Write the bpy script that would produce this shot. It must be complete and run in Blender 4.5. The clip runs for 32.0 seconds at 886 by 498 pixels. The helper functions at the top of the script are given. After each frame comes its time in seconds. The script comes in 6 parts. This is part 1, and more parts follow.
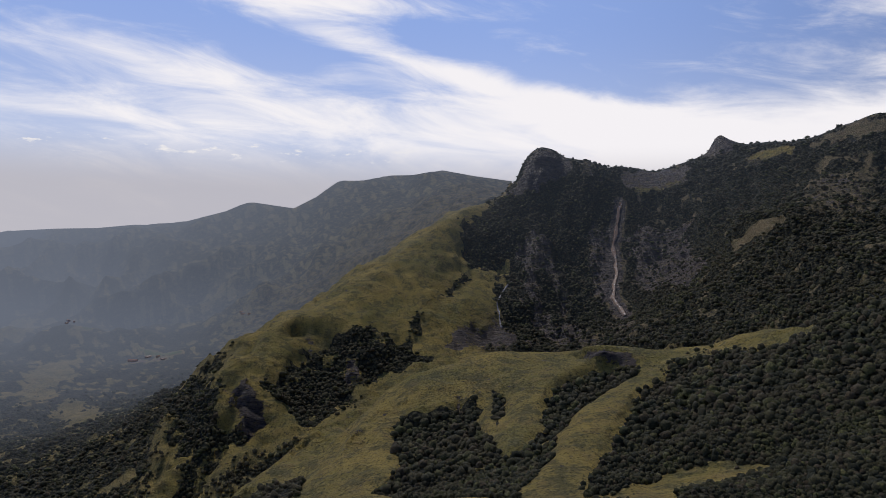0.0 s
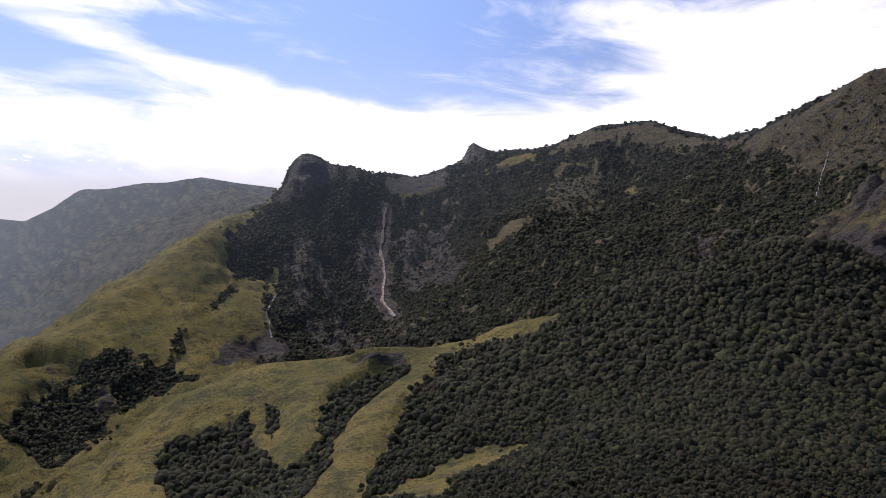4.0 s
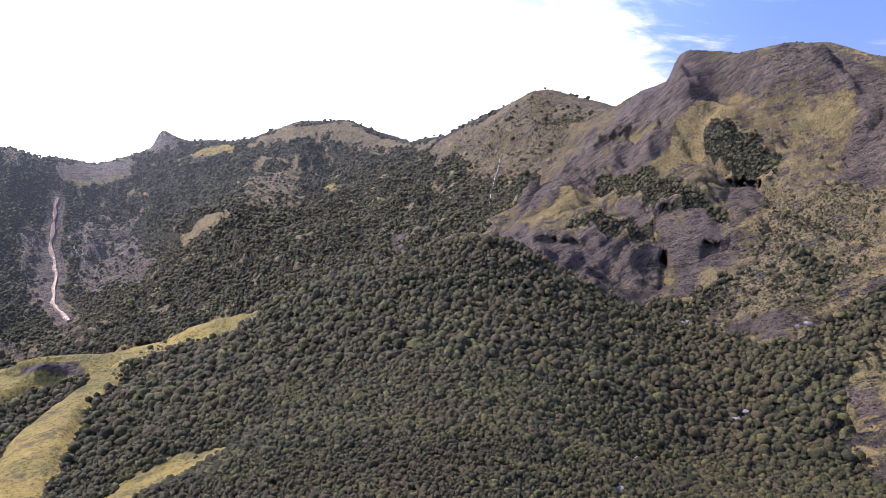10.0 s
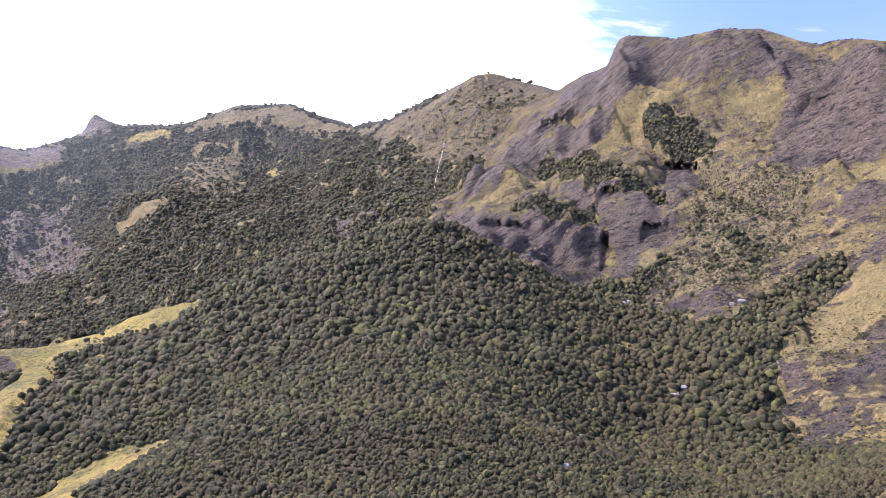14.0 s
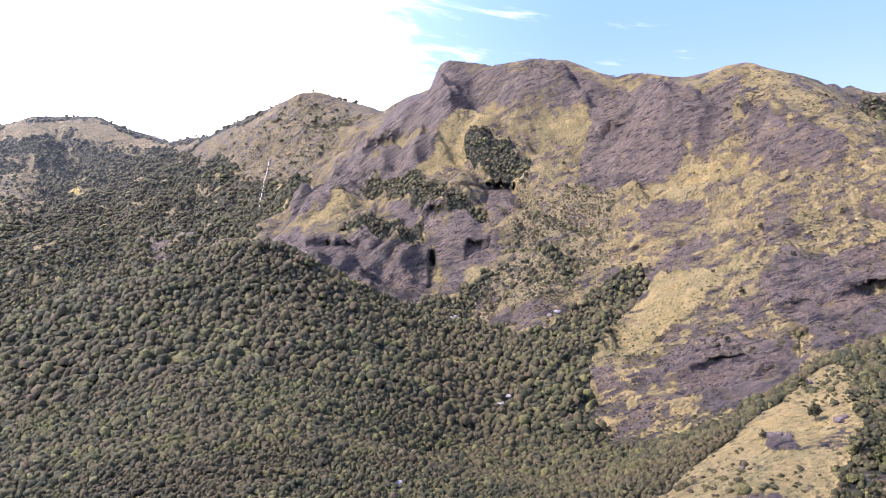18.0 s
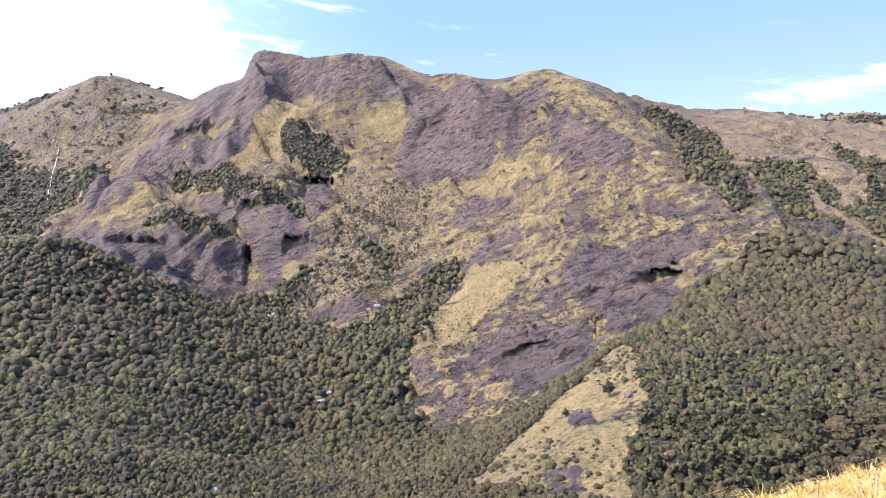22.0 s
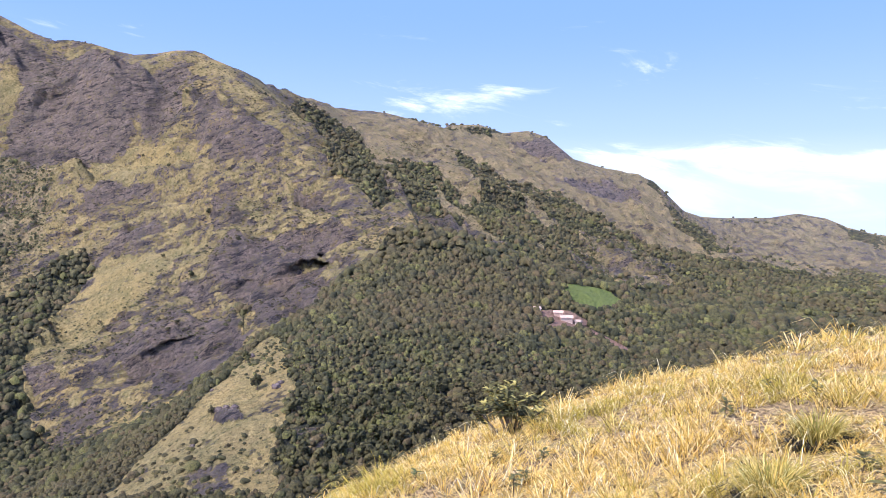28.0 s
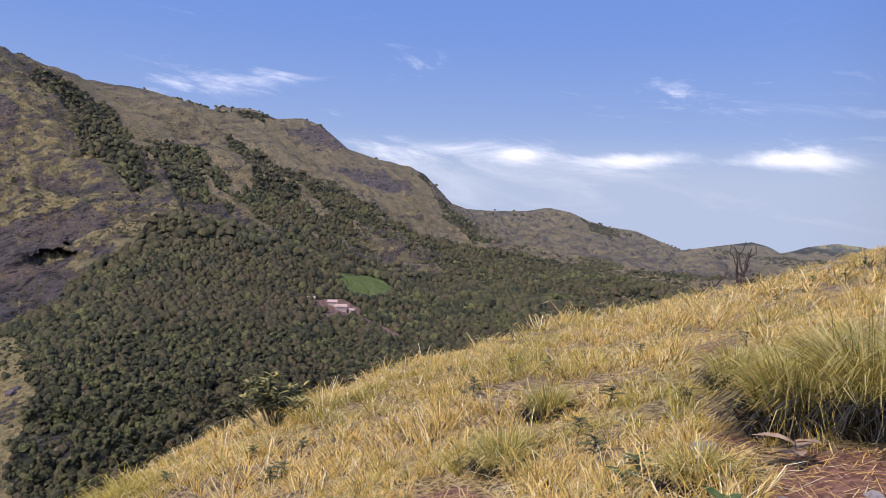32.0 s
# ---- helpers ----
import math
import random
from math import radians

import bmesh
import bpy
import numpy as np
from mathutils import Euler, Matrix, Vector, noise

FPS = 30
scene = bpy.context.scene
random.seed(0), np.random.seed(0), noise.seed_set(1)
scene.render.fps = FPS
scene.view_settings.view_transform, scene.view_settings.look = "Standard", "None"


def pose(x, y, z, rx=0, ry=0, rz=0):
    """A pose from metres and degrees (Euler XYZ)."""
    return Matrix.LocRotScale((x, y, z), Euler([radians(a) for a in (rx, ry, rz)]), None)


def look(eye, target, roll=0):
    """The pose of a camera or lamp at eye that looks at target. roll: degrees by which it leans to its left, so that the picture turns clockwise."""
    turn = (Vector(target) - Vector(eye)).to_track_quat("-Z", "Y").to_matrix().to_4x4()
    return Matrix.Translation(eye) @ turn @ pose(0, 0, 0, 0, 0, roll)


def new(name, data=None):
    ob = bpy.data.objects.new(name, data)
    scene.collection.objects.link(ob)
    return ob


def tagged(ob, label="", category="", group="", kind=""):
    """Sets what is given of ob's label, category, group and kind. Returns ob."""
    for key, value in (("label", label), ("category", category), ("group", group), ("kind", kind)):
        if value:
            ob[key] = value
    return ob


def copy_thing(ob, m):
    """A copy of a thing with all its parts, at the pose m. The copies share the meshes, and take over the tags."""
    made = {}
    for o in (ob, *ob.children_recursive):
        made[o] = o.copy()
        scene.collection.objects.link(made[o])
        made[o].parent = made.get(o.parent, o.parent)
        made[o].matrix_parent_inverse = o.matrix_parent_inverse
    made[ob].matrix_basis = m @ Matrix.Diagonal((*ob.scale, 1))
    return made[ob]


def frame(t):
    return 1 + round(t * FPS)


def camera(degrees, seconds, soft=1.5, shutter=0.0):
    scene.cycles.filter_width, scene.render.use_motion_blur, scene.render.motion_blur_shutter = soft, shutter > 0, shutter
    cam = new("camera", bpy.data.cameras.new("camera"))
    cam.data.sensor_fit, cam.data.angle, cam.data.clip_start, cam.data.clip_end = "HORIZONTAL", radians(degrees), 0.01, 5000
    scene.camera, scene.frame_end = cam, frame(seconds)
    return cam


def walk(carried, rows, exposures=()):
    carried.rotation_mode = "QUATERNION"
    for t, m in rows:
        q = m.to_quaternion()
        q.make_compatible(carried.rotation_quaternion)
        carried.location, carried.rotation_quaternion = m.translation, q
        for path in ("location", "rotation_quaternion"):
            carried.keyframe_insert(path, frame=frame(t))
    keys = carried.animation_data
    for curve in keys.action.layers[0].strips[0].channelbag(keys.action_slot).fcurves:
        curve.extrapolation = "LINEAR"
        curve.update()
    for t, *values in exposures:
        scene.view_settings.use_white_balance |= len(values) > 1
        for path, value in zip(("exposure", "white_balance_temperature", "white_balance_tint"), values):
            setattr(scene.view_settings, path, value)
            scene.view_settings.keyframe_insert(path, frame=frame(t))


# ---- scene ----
cam = camera(64.82, 32.0, soft=0.6)
EYE = 1.55
# seconds, heading, pitch and lean in degrees; the phone is held at arm's length by someone turning on the spot
PATH = [
    (0, 0.00, -2.25, 1.36),
    (0.5, 2.21, -2.11, 1.00),
    (1, 5.10, -2.23, 0.58),
    (1.5, 6.71, -2.02, 0.45),
    (2, 8.77, -1.48, 0.26),
    (2.5, 11.92, -1.57, 0.22),
    (3, 13.84, -1.60, 0.23),
    (3.5, 16.08, -1.65, -0.16),
    (4, 18.81, -1.59, -0.39),
    (4.5, 21.80, -1.41, -0.40),
    (6.5, 30.85, -0.96, 0.05),
    (7, 33.60, -0.88, -0.02),
    (7.5, 37.24, -0.93, 0.38),
    (8, 38.50, -0.78, 0.38),
    (8.5, 40.51, -0.84, 0.37),
    (9, 40.96, -1.16, 0.16),
    (9.5, 41.98, -1.60, 0.37),
    (10, 43.07, -1.97, 0.35),
    (10.5, 43.72, -2.45, 0.27),
    (11, 44.09, -1.64, 0.52),
    (11.5, 44.50, -2.13, 0.45),
    (12, 45.36, -2.21, 1.35),
    (12.5, 46.34, -2.51, 0.83),
    (13, 45.65, -1.99, 1.06),
    (13.5, 46.24, -2.46, 0.47),
    (15.5, 52.66, -3.84, -0.98),
    (16, 54.43, -2.99, -0.59),
    (16.5, 56.42, -2.98, -0.58),
    (17, 58.01, -2.55, -0.77),
    (17.5, 60.30, -2.26, -0.24),
    (18, 61.53, -1.80, -0.84),
    (18.5, 62.96, -1.95, -0.90),
    (19, 65.80, -2.16, -0.63),
    (19.5, 68.01, -2.32, -0.19),
    (20, 70.16, -2.37, -0.46),
    (20.5, 71.90, -2.18, -0.47),
    (21, 73.15, -2.08, -0.89),
    (21.5, 74.67, -2.21, -0.78),
    (22, 76.29, -2.43, -0.88),
    (22.5, 78.08, -2.22, -0.97),
    (23, 79.90, -2.30, -1.12),
    (23.5, 82.55, -2.32, -0.93),
    (24, 84.98, -2.31, -0.59),
    (24.5, 87.87, -2.93, -0.63),
    (26.5, 96.97, -2.93, -0.11),
    (27, 99.03, -3.08, 0.11),
    (27.5, 102.10, -3.05, 0.40),
    (28, 104.56, -3.10, 0.80),
    (28.5, 105.85, -3.00, 0.55),
    (29, 107.45, -2.90, 0.29),
    (29.5, 109.73, -3.16, -0.06),
    (30, 112.27, -3.02, 0.38),
    (30.5, 114.37, -3.01, 0.89),
    (31, 117.96, -3.23, 1.42),
    (31.5, 120.73, -3.59, 1.84),
    (32, 122.96, -3.51, 2.08),
]


def heading(t, yaw, pitch, lean):
    a, p = radians(yaw), radians(pitch)
    eye = Vector((0.32 * math.sin(a), 0.32 * math.cos(a), EYE))
    way = Vector((math.sin(a) * math.cos(p), math.cos(a) * math.cos(p), math.sin(p)))
    return t, look(eye, eye + way, lean)


walk(cam, [heading(*row) for row in PATH], exposures=[(0, -1.95, 6500, 10), (2, -1.75, 6500, 11), (4, -1.4, 6550, 13), (7, -0.55, 6600, 17), (9, 0.05, 6600, 20), (13, 0.65, 6650, 22), (16, 0.95, 6700, 22), (21, 1.05, 6650, 21), (24, 1.0, 6550, 20), (28, 0.65, 6450, 14), (30, 0.35, 6450, 14), (31, 0.05, 6450, 15), (32, -0.2, 6450, 15)])

# ---- light ----
SUN_AZ, SUN_EL = -14.0, 52.0
sun_way = Vector((math.sin(radians(SUN_AZ)) * math.cos(radians(SUN_EL)), math.cos(radians(SUN_AZ)) * math.cos(radians(SUN_EL)), math.sin(radians(SUN_EL))))
lamp = bpy.data.lights.new("sun", "SUN")
lamp.energy, lamp.angle, lamp.color = 5.0, radians(0.53), (1.0, 0.955, 0.89)
new("sun", lamp).matrix_world = look(sun_way * 100, (0, 0, 0))
world = bpy.data.worlds.new("sky")
world.use_nodes = True
scene.world = world


class Graph:
    """Short hand for node trees."""

    def __init__(self, tree):
        self.tree = tree
        tree.nodes.clear()

    def add(self, kind, settings=None, **inputs):
        node = self.tree.nodes.new(kind)
        for key, value in (settings or {}).items():
            setattr(node, key, value)
        for key, value in inputs.items():
            self.put(node, key.replace("_", " "), value)
        return node

    def put(self, node, key, value):
        socket = node.inputs[int(key)] if key.isdigit() else node.inputs[key]
        if isinstance(value, tuple) and len(value) == 2 and hasattr(value[0], "outputs"):
            self.tree.links.new(value[0].outputs[value[1]], socket)
        elif hasattr(value, "outputs"):
            self.tree.links.new(value.outputs[0], socket)
        elif isinstance(value, tuple) and len(value) == 3 and socket.type == "RGBA":
            socket.default_value = (*value, 1)
        else:
            socket.default_value = value
        return node

    def math(self, op, a, b=0.0, clamp=False):
        node = self.add("ShaderNodeMath", {"operation": op, "use_clamp": clamp})
        self.put(node, "0", a), self.put(node, "1", b)
        return node

    def mix(self, fac, a, b, blend="MIX"):
        node = self.add("ShaderNodeMix", {"data_type": "RGBA", "blend_type": blend})
        for key, value in ((0, fac), (6, a), (7, b)):
            self.put(node, str(key), value)
        return (node, 2)

    def ramp(self, fac, lo, hi, to_lo=0.0, to_hi=1.0):
        node = self.add("ShaderNodeMapRange", {"interpolation_type": "SMOOTHSTEP"})
        for key, value in ((0, fac), (1, lo), (2, hi), (3, to_lo), (4, to_hi)):
            self.put(node, str(key), value)
        return node

    def noise(self, vector, scale, detail=4.0, rough=0.55, distortion=0.0):
        return self.add("ShaderNodeTexNoise", None, Vector=vector, Scale=scale, Detail=detail, Roughness=rough, Distortion=distortion)


# clouds: heading, height above the horizon, half-width, half-height (degrees), slope, weight
CLOUDS = [
    (-12, 17.0, 12, 1.5, -0.05, 0.85), (0, 12.0, 13, 1.2, -0.24, 0.8), (12, 8.5, 14, 1.6, -0.12, 0.8),
    (-24, 11.5, 12, 1.8, -0.15, 0.7), (-14, 7.4, 26, 2.2, 0.0, 0.65), (20, 5.0, 20, 3.4, 0.0, 0.9),
    (34, 16.0, 11, 2.0, -0.1, 0.4), (43, 14.0, 8, 4.5, 0.1, 0.85), (44, 7.0, 16, 5.0, 0.0, 1.1), (54, 12.0, 6, 8.0, 0.0, 0.55),
    (20, 13.0, 5, 1.0, 0.0, 0.25), (72, 12.6, 2.4, 0.8, 0.0, 0.36), (76, 12.8, 1.8, 0.7, 0.0, 0.36), (81, 12.2, 3.0, 0.8, -0.2, 0.4), (98, 14.4, 3, 0.8, -0.1, 0.22), (101.5, 13.2, 2, 0.5, -0.1, 0.3),
    (104, 8.6, 5, 1.7, -0.05, 0.42), (109, 9.4, 3, 0.6, 0.0, 0.25), (121, 4.6, 7, 1.5, 0.0, 0.45), (130, 3.0, 10, 2.2, 0.0, 0.4),
    (137.5, 4.1, 3.4, 0.7, 0.02, 0.8), (150, 4.2, 6, 0.7, -0.03, 0.75), (129, 4.3, 1.8, 0.6, 0.0, 0.6), (150, 8.0, 12, 2.0, 0.05, 0.36), (118, 10.0, 7, 1.2, 0.0, 0.12),
]


def make_sky():
    g = Graph(world.node_tree)
    way = g.add("ShaderNodeSeparateXYZ", None, Vector=(g.add("ShaderNodeTexCoord"), "Generated"))
    x, y, z = (way, 0), (way, 1), (way, 2)
    az = g.math("MULTIPLY", g.math("ARCTAN2", x, y), 57.2958)
    el = g.math("MULTIPLY", g.math("ARCSINE", z), 57.2958)
    sky = g.add("ShaderNodeTexSky", {"sky_type": "NISHITA", "sun_disc": False, "sun_elevation": radians(SUN_EL), "sun_rotation": radians(SUN_AZ), "air_density": 1.0, "dust_density": 0.6})
    plan = g.add("ShaderNodeCombineXYZ", None, X=g.math("MULTIPLY", az, 0.06), Y=g.math("ADD", g.math("MULTIPLY", el, 0.24), g.math("MULTIPLY", az, 0.03)), Z=0.0)
    wisps = g.noise(plan, 1.6, 8, 0.62, 0.6)
    total = None
    for a, e, wa, we, slope, weight in CLOUDS:
        da = g.math("SUBTRACT", az, float(a))
        de = g.math("SUBTRACT", g.math("SUBTRACT", el, float(e)), g.math("MULTIPLY", da, float(slope)))
        q = g.math("ADD", g.math("POWER", g.math("DIVIDE", da, float(wa)), 2.0), g.math("POWER", g.math("DIVIDE", de, float(we)), 2.0))
        blob = g.math("MULTIPLY", g.math("EXPONENT", g.math("MULTIPLY", q, -1.0)), float(weight))
        total = blob if total is None else g.math("ADD", total, blob)
    veil = g.math("ADD", g.math("MULTIPLY", g.math("EXPONENT", g.math("MULTIPLY", g.math("ABSOLUTE", el), -0.16)), 0.30), 0.02)
    cover = g.math("ADD", g.math("ADD", total, veil), g.math("MULTIPLY", g.math("SUBTRACT", wisps, 0.53), 2.0))
    cover = g.math("ADD", cover, g.ramp(az, 55.0, 80.0, 0.0, -0.2))
    cover = g.math("SUBTRACT", cover, g.ramp(el, 20.0, 40.0, 0.0, 0.45))
    cover = g.ramp(cover, 0.05, 1.05)
    # small fair-weather clouds low over the plain
    puffs = g.noise(g.add("ShaderNodeCombineXYZ", None, X=g.math("MULTIPLY", az, 0.45), Y=g.math("MULTIPLY", el, 1.3), Z=3.0), 1.0, 4, 0.6)
    band = g.math("MULTIPLY", g.ramp(el, 4.2, 5.0), g.ramp(el, 6.2, 5.2))
    puff = g.math("MULTIPLY", g.math("MULTIPLY", g.ramp(puffs, 0.56, 0.68), band), g.ramp(az, 0.0, -6.0))
    blue = g.mix(g.ramp(el, -4.0, 17.0), (0.58, 0.75, 1.05), (0.235, 0.43, 1.02))
    # the sky pales towards the sun and deepens away from it
    turn = g.math("COSINE", g.math("MULTIPLY", g.math("SUBTRACT", az, 10.0), 0.0174533))
    clear = g.mix(0.93, (sky, 0), g.mix(1.0, blue, (8.5, 8.5, 8.5), "MULTIPLY"))
    low = g.ramp(el, 42.0, 20.0)
    clear = g.mix(1.0, clear, g.mix(g.math("MULTIPLY", g.ramp(az, 75.0, 2.0), low), (1.0, 1.0, 1.0), (4.9, 4.05, 3.4)), "MULTIPLY")
    away = g.ramp(turn, -0.75, -1.0, 1.0, 0.58)
    bright = g.mix(1.0, g.mix(g.ramp(az, 35.0, 85.0), (3.5, 3.4, 3.5), (2.0, 1.94, 1.96)), (10.0, 10.0, 10.0), "MULTIPLY")
    c = g.mix(cover, clear, bright)
    # grey-lilac haze at and under the horizon
    c = g.mix(g.ramp(el, 6.5, 2.0, 0.0, 0.85), c, g.mix(g.ramp(az, 10.0, 70.0), (18.5, 17.8, 19.4), (5.6, 6.6, 8.6)))
    c = g.mix(puff, c, (33.0, 32.0, 32.0))
    back = g.add("ShaderNodeBackground", None, Color=c, Strength=g.math("MULTIPLY", away, 0.1))
    g.add("ShaderNodeOutputWorld", None, Surface=back)


make_sky()

# ---- the lie of the land: crest lines, hollows and spot heights in metres ----
LINES = []


def lie(region, kind, line):
    LINES.append((region, kind, line))


lie("far_range", "sky", [(-2264, 3656, -104), (-2037, 3673, -87), (-1827, 3670, -79), (-1550, 3579, -51.3), (-1313, 3566, -31.2), (-1101, 3532, 25.3), (-969, 3467, 75), (-864, 3495, 61), (-756, 3520, 47.5), (-647, 3541, 108), (-537, 3560, 197), (-424, 3575, 200), (-318, 3686, 233), (-170, 3696, 240), (-22.4, 3800, 278), (171, 3996, 262), (399, 4181, 249)])
lie("near_range", "ridge", [(155, 2295, 88), (129, 2497, 90), (-46.3, 2700, 100), (-140, 2646, 24.9), (-250, 2487, -90), (-360, 2423, -179), (-463, 2355, -253), (-577, 2278, -323)])
lie("far_range", "spots", [(-836, 3089, -137), (-1070, 2910, -207), (-1369, 2893, -236), (-459, 3066, -28.1), (-585, 2738, -185), (-762, 2590, -285), (-1021, 2607, -335), (-255, 2989, 25.6), (-1721, 2932, -224)])
lie("waterfall_mountain", "sky", [(170, 1943, 88), (196, 1940, 116), (208, 1919, 153), (224, 1887, 185), (243, 1884, 202), (260, 1882, 208), (287, 1878, 201), (320, 1873, 179), (379, 1862, 170), (441, 1869, 153), (489, 1939, 165), (532, 1928, 161), (583, 1913, 153), (631, 1898, 173), (698, 1874, 198), (715, 1868, 240), (727, 1863, 252), (748, 1855, 238), (787, 1839, 221), (823, 1790, 226), (861, 1750, 221), (892, 1677, 228), (918, 1629, 247), (951, 1587, 263), (964, 1579, 268)])
lie("waterfall_mountain", "sky", [(964, 1579, 268), (1012, 1549, 270), (1058, 1518, 276), (1080, 1490, 268), (1093, 1430, 241), (1121, 1382, 227), (1133, 1334, 207), (1139, 1289, 213), (1150, 1225, 215), (1115, 1105, 234), (1116, 1002, 255), (1113, 929, 275), (1134, 903, 279), (1148, 885, 275), (1205, 893, 272), (1257, 873, 269), (1308, 851, 262)])
lie("waterfall_mountain", "spots", [(461, 1843, 83), (438, 1746, 40.8), (392, 1603, -77), (363, 1476, -155), (375, 1401, -183), (344, 1665, -27.4), (270, 1526, -150), (219, 1736, -46), (137, 1574, -133), (121, 1355, -224), (205, 1324, -228), (300, 1367, -211), (315, 1823, 72), (124, 1796, -6.5), (509, 1674, -37.3), (543, 1852, 108), (528, 1563, -97), (548, 1715, 4.1), (604, 1642, 5.9), (648, 1733, 90), (634, 1523, 7.3), (703, 1603, 99), (560, 1584, -59)])
lie("middle_spur", "ridge", [(373, 1391, -184), (425, 1334, -138), (461, 1301, -112), (503, 1285, -69), (538, 1281, -36.4), (582, 1295, -5.3), (634, 1326, 34.4), (750, 1368, 76), (913, 1374, 104)])
lie("middle_spur", "spots", [(446, 1114, -138), (553, 1008, -85), (613, 938, -65), (638, 834, -51.7), (766, 1172, 6.7), (827, 1003, 5.1), (942, 1231, 89), (993, 1124, 95), (859, 908, 4.3), (1066, 1055, 113), (1026, 952, 43.7), (1028, 876, 97), (633, 838, -19), (798, 896, 17.2), (956, 1023, 99), (1027, 981, 134), (1072, 977, 195), (951, 887, 50.1), (819, 807, -1.9), (957, 804, 88), (1053, 845, 170), (934, 1237, 109), (940, 1476, 163), (751, 1413, 109)])
lie("middle_spur", "spots", [(629, 1080, -3)])
lie("grassy_mountain", "ridge", [(170, 1933, 84), (125, 1846, 60), (78, 1768, 38.3), (33.9, 1700, 14), (-6.6, 1650, -8.7), (-44.5, 1599, -41.7), (-86, 1548, -73), (-125, 1495, -101), (-167, 1440, -134), (-205, 1385, -160), (-250, 1327, -176), (-290, 1267, -194), (-320, 1229, -214), (-346, 1180, -240), (-356, 1136, -264), (-355, 1104, -284)])
lie("grassy_mountain", "spots", [(21.9, 1620, -100), (-72, 1438, -173), (-139, 1313, -213), (-224, 1250, -225), (-133, 1173, -257), (-222, 1139, -252), (-284, 1094, -271), (-258, 1028, -310), (-189, 1063, -288), (-121, 1073, -271), (-41.1, 1269, -235), (-76, 1178, -257), (55.5, 1399, -188), (111, 1576, -108), (21.5, 1480, -151), (10.6, 1240, -238), (-318, 1032, -304)])
lie("grassy_ridge", "ridge", [(-161, 588, -235), (-139, 615, -225), (-112, 635, -213), (-93, 643, -199), (-74, 661, -185), (-54.1, 678, -174), (-27.6, 699, -162), (0.6, 720, -150), (30.5, 739, -142), (55, 748, -137), (97, 744, -135), (131, 728, -132), (146, 715, -123), (160, 702, -120), (197, 692, -120), (232, 676, -122), (251, 670, -113), (278, 659, -99), (300, 649, -92), (331, 634, -87)])
lie("forested_spur", "ridge", [(333, 633, -88), (365, 615, -72), (396, 601, -56), (440, 582, -45.2), (474, 568, -32), (492, 552, -24.8), (513, 540, -16.4), (538, 522, -11.5), (551, 501, -16.7), (563, 488, -23.2), (585, 446, -49.9), (610, 401, -80), (643, 377, -93)])
lie("grassy_ridge", "ridge", [(206, 658, -129), (176, 615, -133), (151, 570, -136), (115, 517, -139), (92, 471, -143), (74, 434, -145), (50.1, 387, -146)])
lie("grassy_ridge", "ridge", [(165, 386, -133), (141, 380, -137), (118, 372, -140), (87, 354, -139)])
lie("grassy_ridge", "ridge", [(139, 706, -133), (117, 650, -138), (87, 594, -148), (57.4, 537, -158), (35.9, 479, -166)])
lie("grassy_ridge", "spots", [(133, 626, -150), (100, 582, -166), (75, 515, -175), (46.9, 478, -175), (31.8, 689, -155), (14.8, 640, -173), (-16.8, 590, -174), (-26.4, 519, -180), (36.1, 599, -178), (3.8, 540, -187), (168, 545, -144), (133, 472, -151), (99, 418, -153)])
lie("forested_spur", "spots", [(230, 650, -116), (213, 539, -125), (159, 421, -124), (104, 376, -121), (110, 311, -111), (141, 265, -106), (172, 227, -103), (203, 193, -101), (232, 174, -103), (235, 442, -103), (178, 336, -105), (338, 447, -82), (259, 343, -98), (211, 279, -102), (431, 446, -66), (347, 331, -89), (261, 248, -99), (326, 265, -94), (464, 348, -83), (422, 268, -101), (352, 534, -73), (295, 188, -98)])
lie("forested_spur", "valley", [(782, 445, -69), (654, 347, -102), (578, 276, -123), (513, 226, -140), (442, 212, -141), (378, 205, -140), (295, 188, -129)])
lie("forested_spur", "spots", [(575, 231, -120), (646, 211, -111), (507, 185, -132), (446, 147, -138), (373, 144, -136), (306, 148, -128), (355, 104, -136), (418, 101, -141), (424, 70, -126), (320, 80, -127)])
lie("rocky_mountain", "sky", [(1115, 725, 222), (1108, 698, 233), (1104, 667, 243), (1092, 628, 244), (1081, 607, 245), (1068, 590, 262), (1064, 576, 282), (1062, 559, 284), (1088, 506, 277), (1083, 493, 270), (1079, 451, 271), (1072, 417, 270), (1082, 390, 268), (1081, 393, 271), (1082, 358, 264), (1080, 331, 251), (1068, 302, 235), (1065, 274, 224), (1060, 253, 225), (1057, 222, 222), (1052, 196, 214), (1046, 170, 209), (1035, 141, 210), (1029, 115, 215), (1026, 90, 216)])
lie("rocky_mountain", "sky", [(1026, 90, 216), (1027, 78, 213), (1026, 90, 217), (1048, 68, 211), (1089, 37.7, 207), (1140, 5.5, 205), (1219, -38.6, 204)])
lie("rocky_mountain", "ridge", [(1026, 89, 217), (999, 47, 193), (960, 16.9, 164), (930, -11.5, 135), (889, -38.2, 105), (848, -63, 75), (796, -84, 48.4), (748, -103, 24), (690, -118, 1.9), (626, -133, -12.2), (562, -142, -24.7)])
